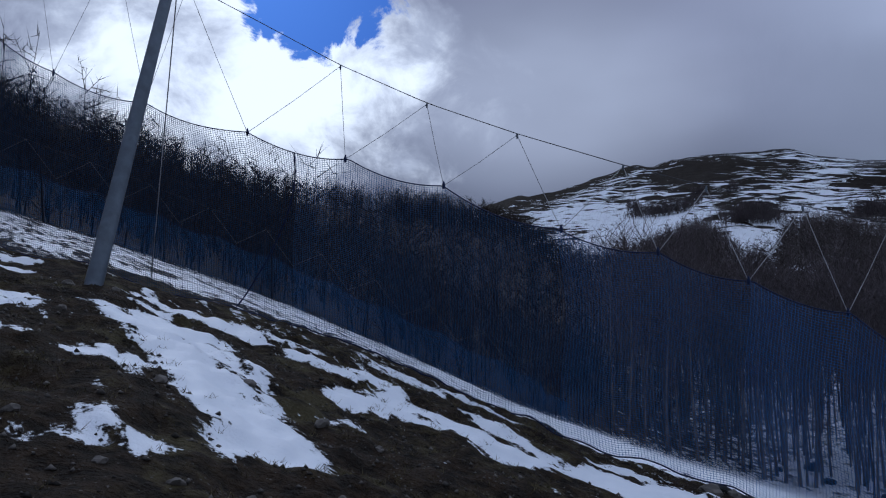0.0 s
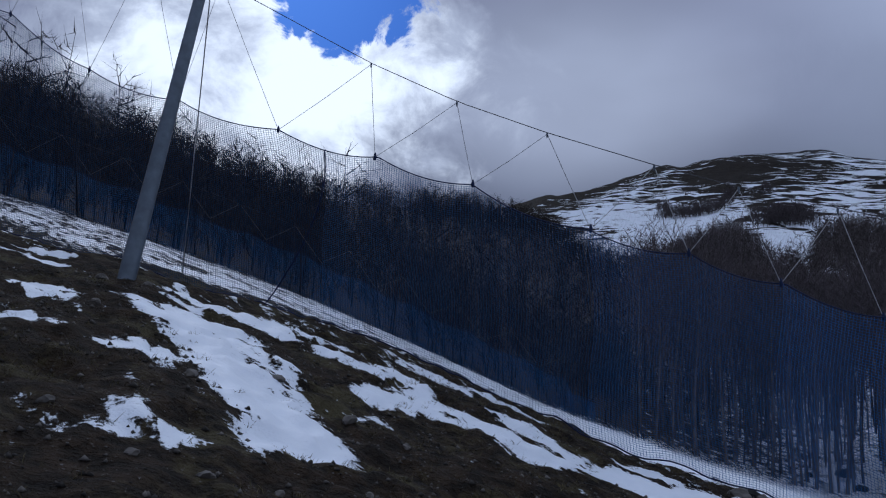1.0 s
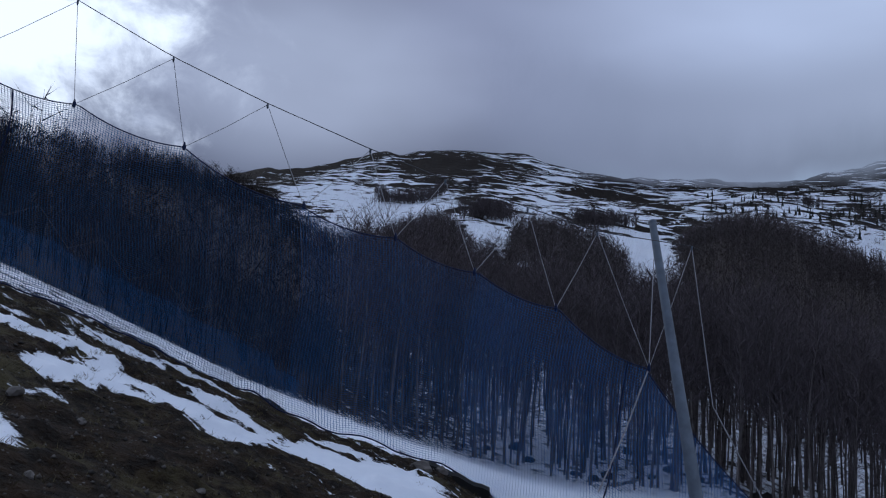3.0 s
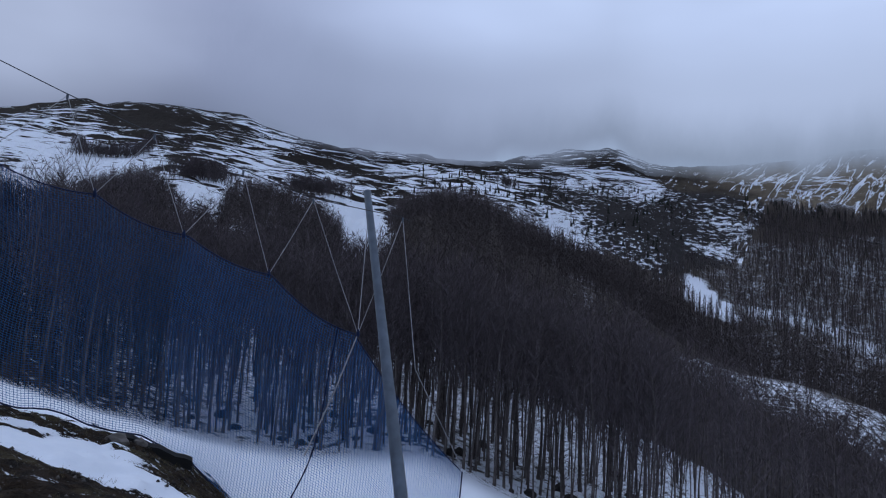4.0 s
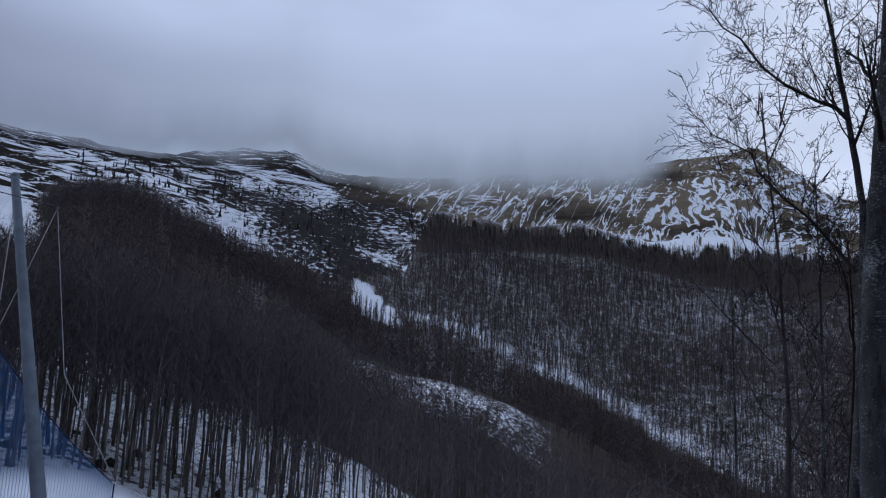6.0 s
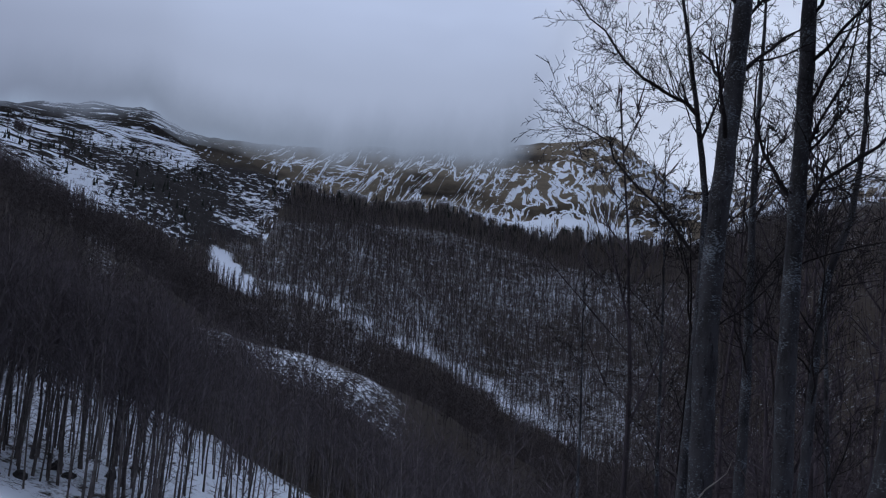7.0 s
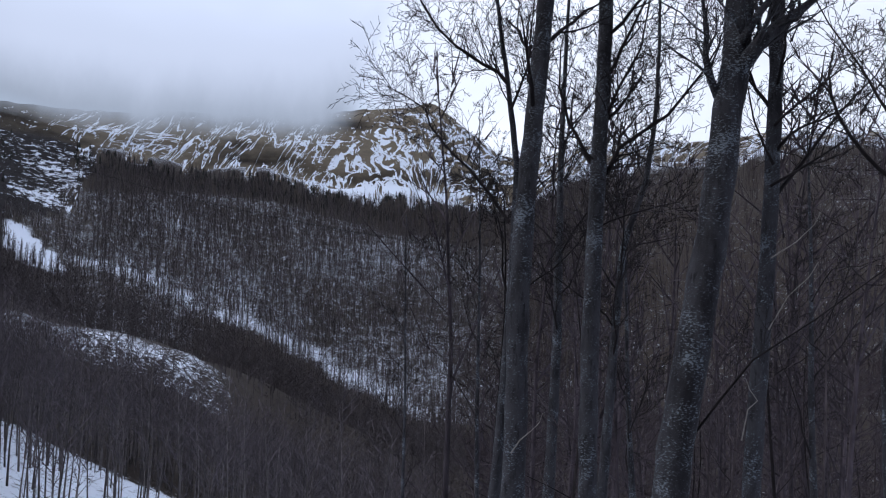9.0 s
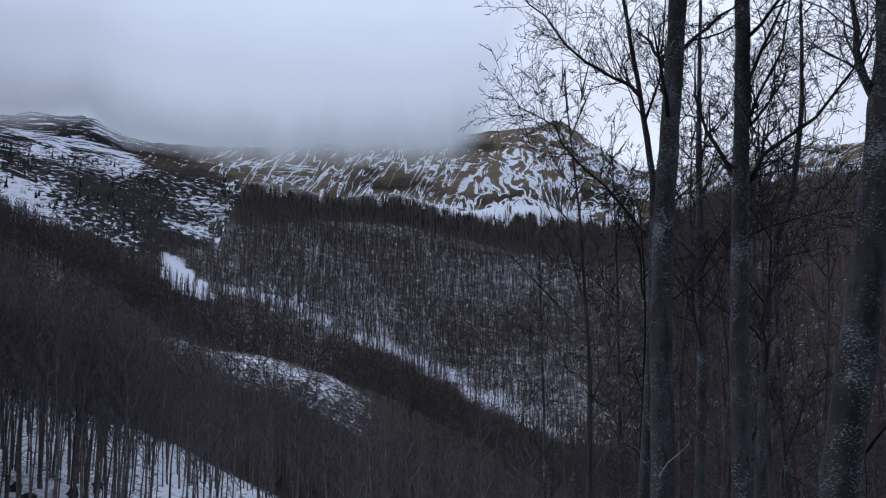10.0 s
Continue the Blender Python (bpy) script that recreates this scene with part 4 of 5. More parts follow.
def build_net():
    net = thing("safety_net", "long blue ski-slope safety net hung from a cable", "net", at=tuple(on_net(-3, float(ground(*(N14 * NET_D - E14 * 3).to_2d())))))
    inv = Matrix.Translation(net.location).inverted()
    cols, rows_n = int((NET_S1 - NET_S0) / 0.042), 93
    ss = [NET_S0 + (NET_S1 - NET_S0) * i / cols for i in range(cols + 1)]
    vv = [j / 26 for j in range(27)]
    grid = [[inv @ net_point(s, v) for v in vv] for s in ss]
    # cord colour gets darker in four steps towards the uphill end
    for s0, s1, mat, look_of in ((NET_S0, -5.43, M_NET_DARK, "dark navy netting"), (-5.43, -1.13, M_NET_NAVY, "navy netting"), (-1.13, 1.4, M_NET_MID, "mid blue netting"), (1.4, NET_S1, M_NET, "bright blue netting")):
        cords = Tubes()
        i0, i1 = [int(round((s_ - NET_S0) / (NET_S1 - NET_S0) * cols)) for s_ in (s0, s1)]
        for col in grid[i0:i1 + (s1 == NET_S1)]:
            cords.add(col, [0.0034] * len(col), 3)
        for j in range(1, rows_n):
            v = j / rows_n * 26
            k, t = min(int(v), 25), v - min(int(v), 25)
            line = [grid[i][k].lerp(grid[i][k + 1], t) for i in list(range(i0, i1, 3)) + [i1]]
            cords.add(line, [0.0034] * len(line), 3)
        part("netting", cords.mesh("netting", mat), net, look_of)
    edge = Tubes()
    edge.add([g[0] for g in grid[::2]], [0.010] * len(grid[::2]), 5)
    part("top_rope", edge.mesh("top_rope", M_ROPE), net, "thick dark blue edge rope")
    edge = Tubes()
    edge.add([g[-1] for g in grid[::2]], [0.012] * len(grid[::2]), 5)
    part("bottom_rope", edge.mesh("bottom_rope", M_ROPE), net)
    edge = Tubes()
    edge.add(grid[-1], [0.012] * len(grid[-1]), 5)
    part("end_rope", edge.mesh("end_rope", M_ROPE), net)
    for s0, drift in ((-5.43, -1.05), (3.75, -0.75)):
        seam = Tubes()
        pts = [inv @ (net_point(s0 + drift * v * v, v) - N14 * 0.02) for v in vv]
        seam.add(pts, [0.009 + 0.006 * (i % 2) for i in range(len(pts))], 5)
        part("seam_rope", seam.mesh("seam_rope", M_ROPE), net, "knotted dark rope lacing two nets together")
    for i, (s, z) in enumerate(KNOTS[1:12]):
        for j in (i, i + 1):
            cord = Tubes()
            a, b = inv @ on_net(s, z), inv @ on_net(*TOPS[j])
            cord.add([a, a.lerp(b, 0.5) - UP * 0.02, b], [0.0048] * 3, 4)
            part("hanger_cord", cord.mesh("hanger_cord", M_CORD), net, "thin pale hanging cord")
        knot = Tubes()
        c = inv @ on_net(s, z)
        knot.add([c - UP * 0.05, c, c + UP * 0.07], [0.02, 0.03, 0.01], 6)
        part("knot", knot.mesh("knot", M_ROPE), net)
    for s, z in TOPS:
        clip = Tubes()
        c = inv @ on_net(s, z)
        clip.add([c - UP * 0.06, c - UP * 0.02, c + UP * 0.02], [0.008, 0.018, 0.014], 6)
        part("cable_clip", clip.mesh("cable_clip", M_STEEL), net)
    cord = Tubes()
    a, b = inv @ on_net(*TOPS[-1]), inv @ on_net(5.9, -0.3)
    mid = inv @ on_net(5.0, 1.2)
    cord.add([a, mid, b], [0.0065] * 3, 4)
    part("end_cord", cord.mesh("end_cord", M_CORD), net)
    cord = Tubes()
    a, b = inv @ on_net(*KNOTS[11]), inv @ on_net(3.35, -0.1)
    cord.add([a, a.lerp(b, 0.5) + E14 * 0.03, b], [0.011] * 3, 4)
    part("tail_rope", cord.mesh("tail_rope", M_CORD), net, "pale loose rope end")


def build_far_net():
    """A lower net along the far side of the piste, at the foot of the wood, slung from its own cable."""
    def point(az, up):
        r = float(ring(np.array([az]), R_FAR)[0]) * 0.96 - 0.3 * math.sin(az * 1.7)
        x, y = r * math.sin(radians(az)), r * math.cos(radians(az))
        return Vector((x, y, float(ground(x, y)) + up))

    base = point(-12, 0)
    net = thing("safety_net", "second navy safety net along the edge of the wood", "net", at=tuple(base))
    azs = np.arange(-36.0, 9.0, 0.13)
    high = [2.35 - 0.28 * abs(math.sin(math.radians(a * 46))) - (0.9 if a > 7 else 0.0) for a in azs]
    cords = Tubes()
    for a, h in zip(azs, high):
        cords.add([point(a, 0.02) - base, point(a, h * 0.5) - base + Vector((0.05, 0.12, 0)), point(a, h) - base], [0.008] * 3, 3)
    for j in range(1, 22):
        line = [point(a, h * j / 22) - base for a, h in list(zip(azs, high))[::3]]
        cords.add(line, [0.008] * len(line), 3)
    part("netting", cords.mesh("netting", M_NET_MID), net)
    rope = Tubes()
    line = [point(a, h) - base for a, h in zip(azs, high)]
    rope.add(line, [0.016] * len(line), 4)
    part("top_rope", rope.mesh("top_rope", M_ROPE), net)
    for i, a in enumerate(np.arange(-34.0, 6.0, 3.9)):
        knot = point(a, 2.30) - base
        for side in (-1.95, 1.95):
            cord = Tubes()
            cord.add([knot, point(a + side, 3.7) - base], [0.012] * 2, 4)
            part("hanger_cord", cord.mesh("hanger_cord", M_FAR_CORD), net)
    wire = Tubes()
    line = [point(a, 3.7) - base for a in np.arange(-36.0, 6.0, 0.975)]
    wire.add(line, [0.010] * len(line), 4)
    part("cable", wire.mesh("cable", M_WIRE), net)


def build_cable():
    pts = []
    xs, zs = zip(*TOPS)
    for s in np.linspace(-13.5, 4.63, 60):
        z = np.interp(s, xs, zs) if s > xs[0] else zs[0] + (xs[0] - s) * 0.6
        pts.append(on_net(s, z + 0.02))
    pts.append(on_net(4.75, 3.48))
    base = on_net(-3, 5.6)
    c = thing("suspension_cable", "steel cable strung between the net poles", "cable", at=tuple(base))
    t = Tubes()
    t.add([p - base for p in pts], [0.0070] * len(pts), 5)
    part("cable", t.mesh("cable", M_WIRE), c)


def build_pole(foot, tilt, length, r0, r1, label):
    direction = N14 * math.sin(radians(tilt)) + UP * math.cos(radians(tilt))
    p = thing("net_pole", label, "pole", "net poles", tuple(foot))
    t = Tubes()
    n = 12
    t.add([direction * (length * i / n) for i in range(-1, n + 1)], [r0 + (r1 - r0) * max(i, 0) / n for i in range(-1, n + 1)], 18)
    shaft = part("shaft", t.mesh("shaft", M_STEEL), p)
    t = Tubes()
    t.add([direction * (length - 0.02), direction * (length + 0.01), direction * (length + 0.03)], [r1 * 1.12, r1 * 1.12, 0.002], 18)
    part("cap", t.mesh("cap", M_STEEL), shaft, "flat steel end cap")
    for f in (0.42, 0.86):
        t = Tubes()
        c = direction * (length * f)
        rr = r0 + (r1 - r0) * f + 0.006
        t.add([c - direction * 0.03, c + direction * 0.03], [rr, rr], 18)
        part("collar", t.mesh("collar", M_STEEL), shaft)
    return p, foot + direction * length


foot1 = Vector((-4.70, 10.82, 0))
foot1.z = float(ground(foot1.x, foot1.y)) - 0.05
pole, top1 = build_pole(foot1, 14, 6.1, 0.122, 0.080, "tall grey tapered steel pole leaning over the net")
top2 = Vector((7.0, 10.74, 3.95))
dir2 = N14 * math.sin(radians(27)) + UP * math.cos(radians(27))
foot2 = top2 - dir2 * 6.8
pole2, _ = build_pole(foot2, 27, 6.8, 0.102, 0.056, "grey-blue steel pole leaning over the lower net")
build_net()
build_far_net()
build_cable()


def line_between(name, label, a, b, radius, mat, sag=0.0, category="rope"):
    t = Tubes()
    a, b = Vector(a), Vector(b)
    t.add([(b - a) * (i / 10) - UP * sag * 4 * (i / 10) * (1 - i / 10) for i in range(11)], [radius] * 11, 4)
    ob = new(name, t.mesh(name, mat))
    ob.location = a
    return tagged(ob, label, category)


g = Vector((-5.55, 15.3, 0))
g.z = float(ground(g.x, g.y))
line_between("guy_rope", "pale doubled guy rope from pole top to ground", top1 - UP * 0.1, g, 0.014, M_CORD)
line_between("guy_rope", "thin pale rope from pole top to net knot", top2 - dir2 * 0.3, on_net(*KNOTS[11]), 0.007, M_CORD)


# ======== trees beside the path
def stone_mesh(name, seed, size):
    rs = np.random.RandomState(seed)
    bm = bmesh.new()
    bmesh.ops.create_icosphere(bm, subdivisions=2, radius=1)
    for v in bm.verts:
        n = noise.noise(v.co * 1.3 + Vector((seed, 0, 0)))
        v.co *= 1 + 0.5 * n
        v.co.x *= size[0]
        v.co.y *= size[1]
        v.co.z *= size[2]
    me = bpy.data.meshes.new(name)
    bm.to_mesh(me)
    bm.free()
    me.materials.append(M_STONE)
    return me


def grow(tubes, rs, p, d, length, radius, level, bend=0.2):
    """One branch, bending to and fro, and the flat sprays of twigs that leave it on either side by turns."""
    steps = (8, 7, 5, 3, 2)[min(level, 4)]
    pts, rad = [p.copy()], [radius]
    q, dd = p.copy(), d.normalized()
    flat = dd.cross(Vector(rs.normal(size=3))).normalized()
    for i in range(steps):
        sway = dd.cross(flat) * (0.16 if i % 2 else -0.16)
        dd = (dd + sway + Vector(rs.normal(size=3)) * bend * 0.55 + UP * (0.05 if level else 0.09)).normalized()
        q = q + dd * (length / steps)
        pts.append(q.copy())
        rad.append(max(radius * (1 - 0.82 * (i + 1) / steps), 0.0042))
    tubes.add(pts, rad, 6 if radius > 0.04 else 4 if radius > 0.012 else 3)
    if level >= 4 or length < 0.14:
        return
    n = (7, 6, 5, 4)[min(level, 3)]
    for i in range(n):
        t = 0.18 + 0.80 * (i + rs.uniform(0.2, 0.8)) / n
        j = min(int(t * steps), steps - 1)
        at = pts[j].lerp(pts[j + 1], t * steps - j)
        axis = (pts[j + 1] - pts[j]).normalized()
        side = (axis.cross(flat) * (1 if i % 2 else -1) + Vector(rs.normal(size=3)) * 0.35).normalized()
        ang = rs.uniform(0.6, 1.0)
        nd = axis * math.cos(ang) + side * math.sin(ang)
        grow(tubes, rs, at, nd, length * rs.uniform(0.30, 0.48) * (1.15 - 0.45 * t), max(rad[j] * rs.uniform(0.45, 0.65), 0.0046), level + 1, bend)


def bearing_point(a, e, r):
    """The point at this azimuth and elevation, r metres away over the ground."""
    return Vector((0, 0, EYE)) + aim(a, e) * (r / math.cos(radians(e)))


def path_tree(label, r, way, radius, limbs, seed, height=13.0, thin=False, extra=(), burl=None, boughs=()):
    """A bare tree whose trunk passes the (azimuth, elevation) points at distance r.

    limbs: (height share, compass turn, length); boughs: (way, radius at its root), set along their own points."""
    rs = np.random.RandomState(seed)
    pts = [bearing_point(a, e, r) for a, e in way]
    k = (pts[0].z - float(ground(pts[0].x, pts[0].y))) / max(pts[1].z - pts[0].z, 0.1)
    foot = Vector((pts[0].x - (pts[1].x - pts[0].x) * k, pts[0].y - (pts[1].y - pts[0].y) * k, 0))
    foot.z = float(ground(foot.x, foot.y)) - 0.1
    top = pts[-1] + (pts[-1] - pts[-2]).normalized() * max(0.5, height - (pts[-1].z - foot.z))
    chain = [foot] + pts + [top]
    fine_pts, fine_rad = [], []
    total = top.z - foot.z
    steps = 40
    for i in range(steps + 1):
        z = foot.z + total * i / steps
        for a, b in zip(chain[:-1], chain[1:]):
            if a.z <= z <= b.z + 1e-6:
                p = a.lerp(b, (z - a.z) / max(b.z - a.z, 1e-6))
                break
        h = i / steps
        wave = radius * 0.22
        fine_pts.append(p + Vector((wave * math.sin(9 * h + seed) + rs.normal() * radius * 0.03, wave * math.cos(11 * h + seed) + rs.normal() * radius * 0.03, 0)) - foot)
        fine_rad.append(radius * (1 - (0.90 if thin else 0.42) * h ** 1.1) * (1 + 0.45 * math.exp(-i * 0.8)) * (1 + 0.035 * math.sin(i * 1.7 + seed) + rs.normal() * 0.015))
    tree = thing("beech_tree", label, "tree", "trees beside the path", tuple(foot))
    t = Tubes()
    t.add(fine_pts, fine_rad, 14)
    trunk = part("trunk", t.mesh("trunk", M_BARK), tree)
    crown = Tubes()
    for h, turn, length, *rise in limbs:
        i = min(int(h * steps), steps - 1)
        a = radians(turn) + rs.normal() * 0.1
        d = Vector((math.sin(a), math.cos(a), rise[0] if rise else rs.uniform(0.7, 1.7))).normalized()
        grow(crown, rs, fine_pts[i], d, length, min(max(fine_rad[i] * 0.3, 0.012), 0.05), 0 if length > 2.5 else 1, 0.26)
    part("crown", crown.mesh("crown", M_BRANCH), tree, "fine dark leafless branches")
    for line, thick in boughs:
        bough = Tubes()
        bp = [bearing_point(a, e, r + 0.25 * math.sin(2 * i + seed)) - foot for i, (a, e) in enumerate(line)]
        bp.insert(1, bp[0].lerp(bp[1], 0.5) + Vector(rs.normal(size=3)) * 0.03)
        bp.append(bp[-1] + (bp[-1] - bp[-2]) * 0.8 + UP * 0.2)
        m = len(bp) - 1
        br = [max(thick * (1 - 0.8 * i / m), 0.006) for i in range(m + 1)]
        bough.add(bp, br, 8 if thick > 0.05 else 5)
        twigs = (3 if thick > 0.05 else 1 if thick < 0.02 else 3 if thick < 0.03 else 7) * m
        for i in range(twigs):
            f = 0.6 + (m - 0.6) * (i + rs.uniform()) / twigs
            j = min(int(f), m - 1)
            axis = (bp[j + 1] - bp[j]).normalized()
            side = axis.cross(Vector(rs.normal(size=3))).normalized()
            grow(bough, rs, bp[j].lerp(bp[j + 1], f - j), axis * 0.6 + side * 0.8 + UP * 0.25, rs.uniform(0.5, 1.35), max(br[j] * 0.35, 0.006), 2, 0.24)
        part("bough", bough.mesh("bough", M_BARK if thick > 0.05 else M_BRANCH), tree)
    if burl:
        k = stone_mesh("burl", 5, (0.16, 0.16, 0.22))
        k.materials.clear()
        k.materials.append(M_BARK)
        ob = part("burl", k, trunk, "rounded bark-covered burl")
        ob.location = bearing_point(*burl, r) - foot
    for line in extra:
        t = Tubes()
        pts = [bearing_point(a, e, r - 0.3) - foot for a, e in line]
        pts.append(pts[-1] + (pts[-1] - pts[-2]) * 0.4 + UP * 0.1)
        t.add(pts, [0.012 - 0.008 * i / (len(pts) - 1) for i in range(len(pts))], 5)
        part("dead_limb", t.mesh("dead_limb", M_DEAD), trunk, "bleached bare dead limb")
    return tree


def limb_set(seed, n, h0, h1, length):
    rs = np.random.RandomState(seed)
    return [(h0 + (h1 - h0) * (i + rs.uniform()) / n, rs.uniform(0, 360), length * rs.uniform(0.6, 1.2)) for i in range(n)]


path_tree("grey beech trunk with pale lichen, leafless crown", 12.0, [(89.4, -10.0), (89.85, 1.5), (90.5, 12.0), (91.15, 23.0)], 0.185, limb_set(1, 9, 0.6, 0.97, 2.7), 1, 14.0, extra=([(89.4, -8.7), (90.0, -7.8), (90.7, -7.2), (91.3, -6.6)],))
path_tree("dark straight beech trunk, leafless", 13.0, [(94.55, -9.8), (94.95, 3.0), (95.1, 12.4), (95.5, 22.8)], 0.158, limb_set(2, 8, 0.55, 0.95, 2.7), 2, 14.5,
          boughs=(([(95.1, 10.0), (96.6, 12.5), (99.9, 14.6), (102.2, 17.3)], 0.05), ([(95.0, 6.9), (97.0, 7.8), (99.1, 8.4), (100.6, 8.7)], 0.022), ([(95.2, 13.5), (96.5, 16.5), (98.0, 19.0), (98.6, 22.0)], 0.035)))
path_tree("thick leaning beech trunk, forked high, leafless", 10.5, [(100.4, -9.2), (101.75, -0.9), (102.7, 6.0), (103.5, 14.0), (104.3, 18.0), (104.7, 22.7)], 0.24, limb_set(3, 2, 0.8, 0.95, 2.6), 3, 12.0, burl=(101.2, -3.2),
          boughs=(([(104.0, 16.8), (106.1, 19.0), (107.8, 20.1), (109.6, 21.3)], 0.125), ([(104.4, 18.4), (105.6, 20.3), (107.1, 22.0)], 0.085), ([(103.2, 15.6), (102.4, 18.3), (102.5, 20.0), (102.2, 22.0)], 0.06), ([(101.6, -6.8), (105.3, -1.8), (109.0, 0.9), (112.9, 4.0)], 0.018)))
path_tree("slender dark beech with bent limbs", 14.0, [(105.3, -8.5), (106.15, 5.8), (106.6, 13.0), (107.05, 20.0)], 0.155, limb_set(4, 8, 0.5, 0.9, 2.5), 4, 14.5, extra=([(104.5, -7.0), (104.9, -5.0), (105.5, -4.4), (105.0, -3.7)], [(106.4, 4.9), (107.9, 5.9), (109.0, 7.0)], [(106.2, 0.2), (107.4, 2.4), (108.7, 3.7)]),
          boughs=(([(106.7, 13.5), (108.3, 14.9), (110.6, 16.6), (111.5, 16.9)], 0.029), ([(106.4, 9.6), (109.5, 11.4), (110.9, 12.3)], 0.028), ([(106.6, 11.0), (105.4, 14.0), (104.9, 17.0)], 0.025)))
path_tree("slim leafless beech standing behind others", 18.0, [(92.0, -9.5), (92.35, 4.5), (92.6, 13.7), (92.8, 22.8)], 0.15, limb_set(5, 13, 0.42, 0.95, 2.9), 5, 16.5, True)
path_tree("slender leafless beech with a wide branching crown", 14.0, [(88.2, -11.0), (89.2, 3.0), (89.55, 10.8), (88.7, 16.6), (87.5, 23.0)], 0.12, limb_set(6, 11, 0.42, 0.95, 2.7), 6, 14.0, True,
          boughs=(([(88.6, 16.9), (86.8, 18.2), (84.8, 19.4), (83.4, 20.6), (82.0, 22.5), (80.8, 23.3)], 0.040), ([(88.9, 7.3), (87.1, 9.7), (86.1, 10.9), (84.7, 12.1), (83.1, 13.9), (82.7, 15.1), (81.3, 15.9), (80.2, 16.4)], 0.032), ([(88.9, 15.2), (90.0, 18.0), (90.4, 22.0)], 0.03)))
path_tree("small leafless beech with rising limbs", 16.0, [(95.6, -9.0), (96.9, 5.7), (98.3, 10.0), (98.95, 14.6), (99.15, 19.7)], 0.125, limb_set(7, 13, 0.4, 0.95, 2.9), 7, 14.5, True)
path_tree("thin leafless tree in the undergrowth", 17.0, [(108.7, -10.1), (108.7, -0.3)], 0.09, limb_set(8, 9, 0.3, 0.95, 2.4), 8, 11.0, True)
path_tree("thin lone sapling on the slope", 25.0, [(81.83, -11.0), (81.5, 6.5)], 0.075, limb_set(9, 16, 0.35, 0.95, 1.5), 9, 11.5, True)
path_tree("lichened leafless beech at the wood's edge", 12.5, [(113.3, -9.6), (113.3, -1.5), (113.7, 6.0), (114.1, 20.8)], 0.14, limb_set(10, 7, 0.5, 0.9, 2.6), 10, 13.0,
          boughs=(([(113.6, 13.1), (112.9, 14.6), (112.0, 16.5), (110.1, 19.5)], 0.029),))
path_tree("thin leafless tree among the undergrowth", 19.0, [(97.4, -9.5), (97.0, 2.0), (96.8, 7.0)], 0.10, limb_set(13, 10, 0.3, 0.95, 2.6), 13, 11.0, True)
path_tree("thin dark sapling beside larger trunks", 16.0, [(87.0, -10.0), (86.8, 4.0)], 0.06, limb_set(14, 10, 0.4, 0.95, 1.8), 14, 11.0, True)


# ======== saplings in the gully below the path
def sapling_kit(seed):
    rs = np.random.RandomState(seed)
    t = Tubes()
    h = rs.uniform(6.5, 9.5)
    pts = [Vector((0.12 * math.sin(i * 0.9 + seed), 0.12 * math.cos(i * 0.7 + seed), h * i / 8)) for i in range(9)]
    t.add(pts, [0.045 * (1 - 0.85 * i / 8) + 0.004 for i in range(9)], 5)
    for i in range(11):
        k = rs.randint(1, 8)
        a = rs.uniform(0, 6.283)
        grow(t, rs, pts[k], Vector((math.cos(a), math.sin(a), rs.uniform(0.3, 1.2))).normalized(), rs.uniform(1.0, 2.4), 0.014, 2, 0.25)
    q = np.array(t.q)
    f = np.concatenate([q[:, [0, 1, 2]], q[:, [0, 2, 3]]])
    return np.array(t.v), f, np.zeros(len(f), int)


KIT_SAPLING = [sapling_kit(130 + i) for i in range(6)]
plant("saplings", KIT_SAPLING, *scatter(12, 0.07, 84, 117, 15, 42, lambda a, r: np.where(a < 87, 0.3, 1.0)), [M_SAPLING], "thin brown saplings crowding the gully")


# ======== front row of the wood: trees that can be told apart
def front_tree(i):
    v, f, k = tree_kit(110 + i, 15.0 + (i % 3), (0.085, 0.12, 0.07, 0.155, 0.10, 0.055)[i], 7, 10, 30, 14, 0.022, 0.38, 0.34, 80)
    tree = thing("woodland_beech", "tall bare grey beech in the snow", "tree", "front row of the wood")
    part("trunk", mesh_from("trunk", v, f[k == 0], [M_TRUNK]), tree)
    part("crown", mesh_from("crown", v, f[k == 1], [M_TWIG]), tree, "fine brown leafless twigs")
    return tree


def front_row():
    rs = np.random.RandomState(77)
    kinds = [front_tree(i) for i in range(6)]
    for i in range(150):
        az = 13 + 42 * (i + rs.uniform(-1.4, 1.4)) / 150
        r = float(ring(np.array([az]), R_FAR)[0]) + 1.0 + 16.0 * rs.uniform() ** 1.4
        x, y = r * math.sin(radians(az)), r * math.cos(radians(az))
        m = pose(x, y, float(ground(x, y)) - 0.1, 0, 0, rs.uniform(0, 360))
        if i < 6:
            kinds[i].matrix_basis = m
        else:
            copy_thing(kinds[rs.randint(6)], m)


front_row()


def wood_boulders():
    rs = np.random.RandomState(91)
    for i in range(26):
        az = 22 + 34 * (i + rs.uniform()) / 26
        r = float(ring(np.array([az]), R_FAR)[0]) + 2.0 + 16.0 * rs.uniform() ** 1.3
        x, y, w = r * math.sin(radians(az)), r * math.cos(radians(az)), rs.uniform(0.25, 0.75)
        me = stone_mesh("boulder", 40 + i, (w, w * rs.uniform(0.6, 0.9), w * rs.uniform(0.5, 0.8)))
        me.materials.clear()
        me.materials.append(M_ROCK)
        ob = new("boulder", me)
        ob.location = (x, y, float(ground(x, y)) + 0.12 * w)
        ob.rotation_euler = (0, 0, rs.uniform(0, 6.28))
        tagged(ob, "dark boulder half sunk in the snow among trunks", "boulder", "boulders in the wood")


wood_boulders()


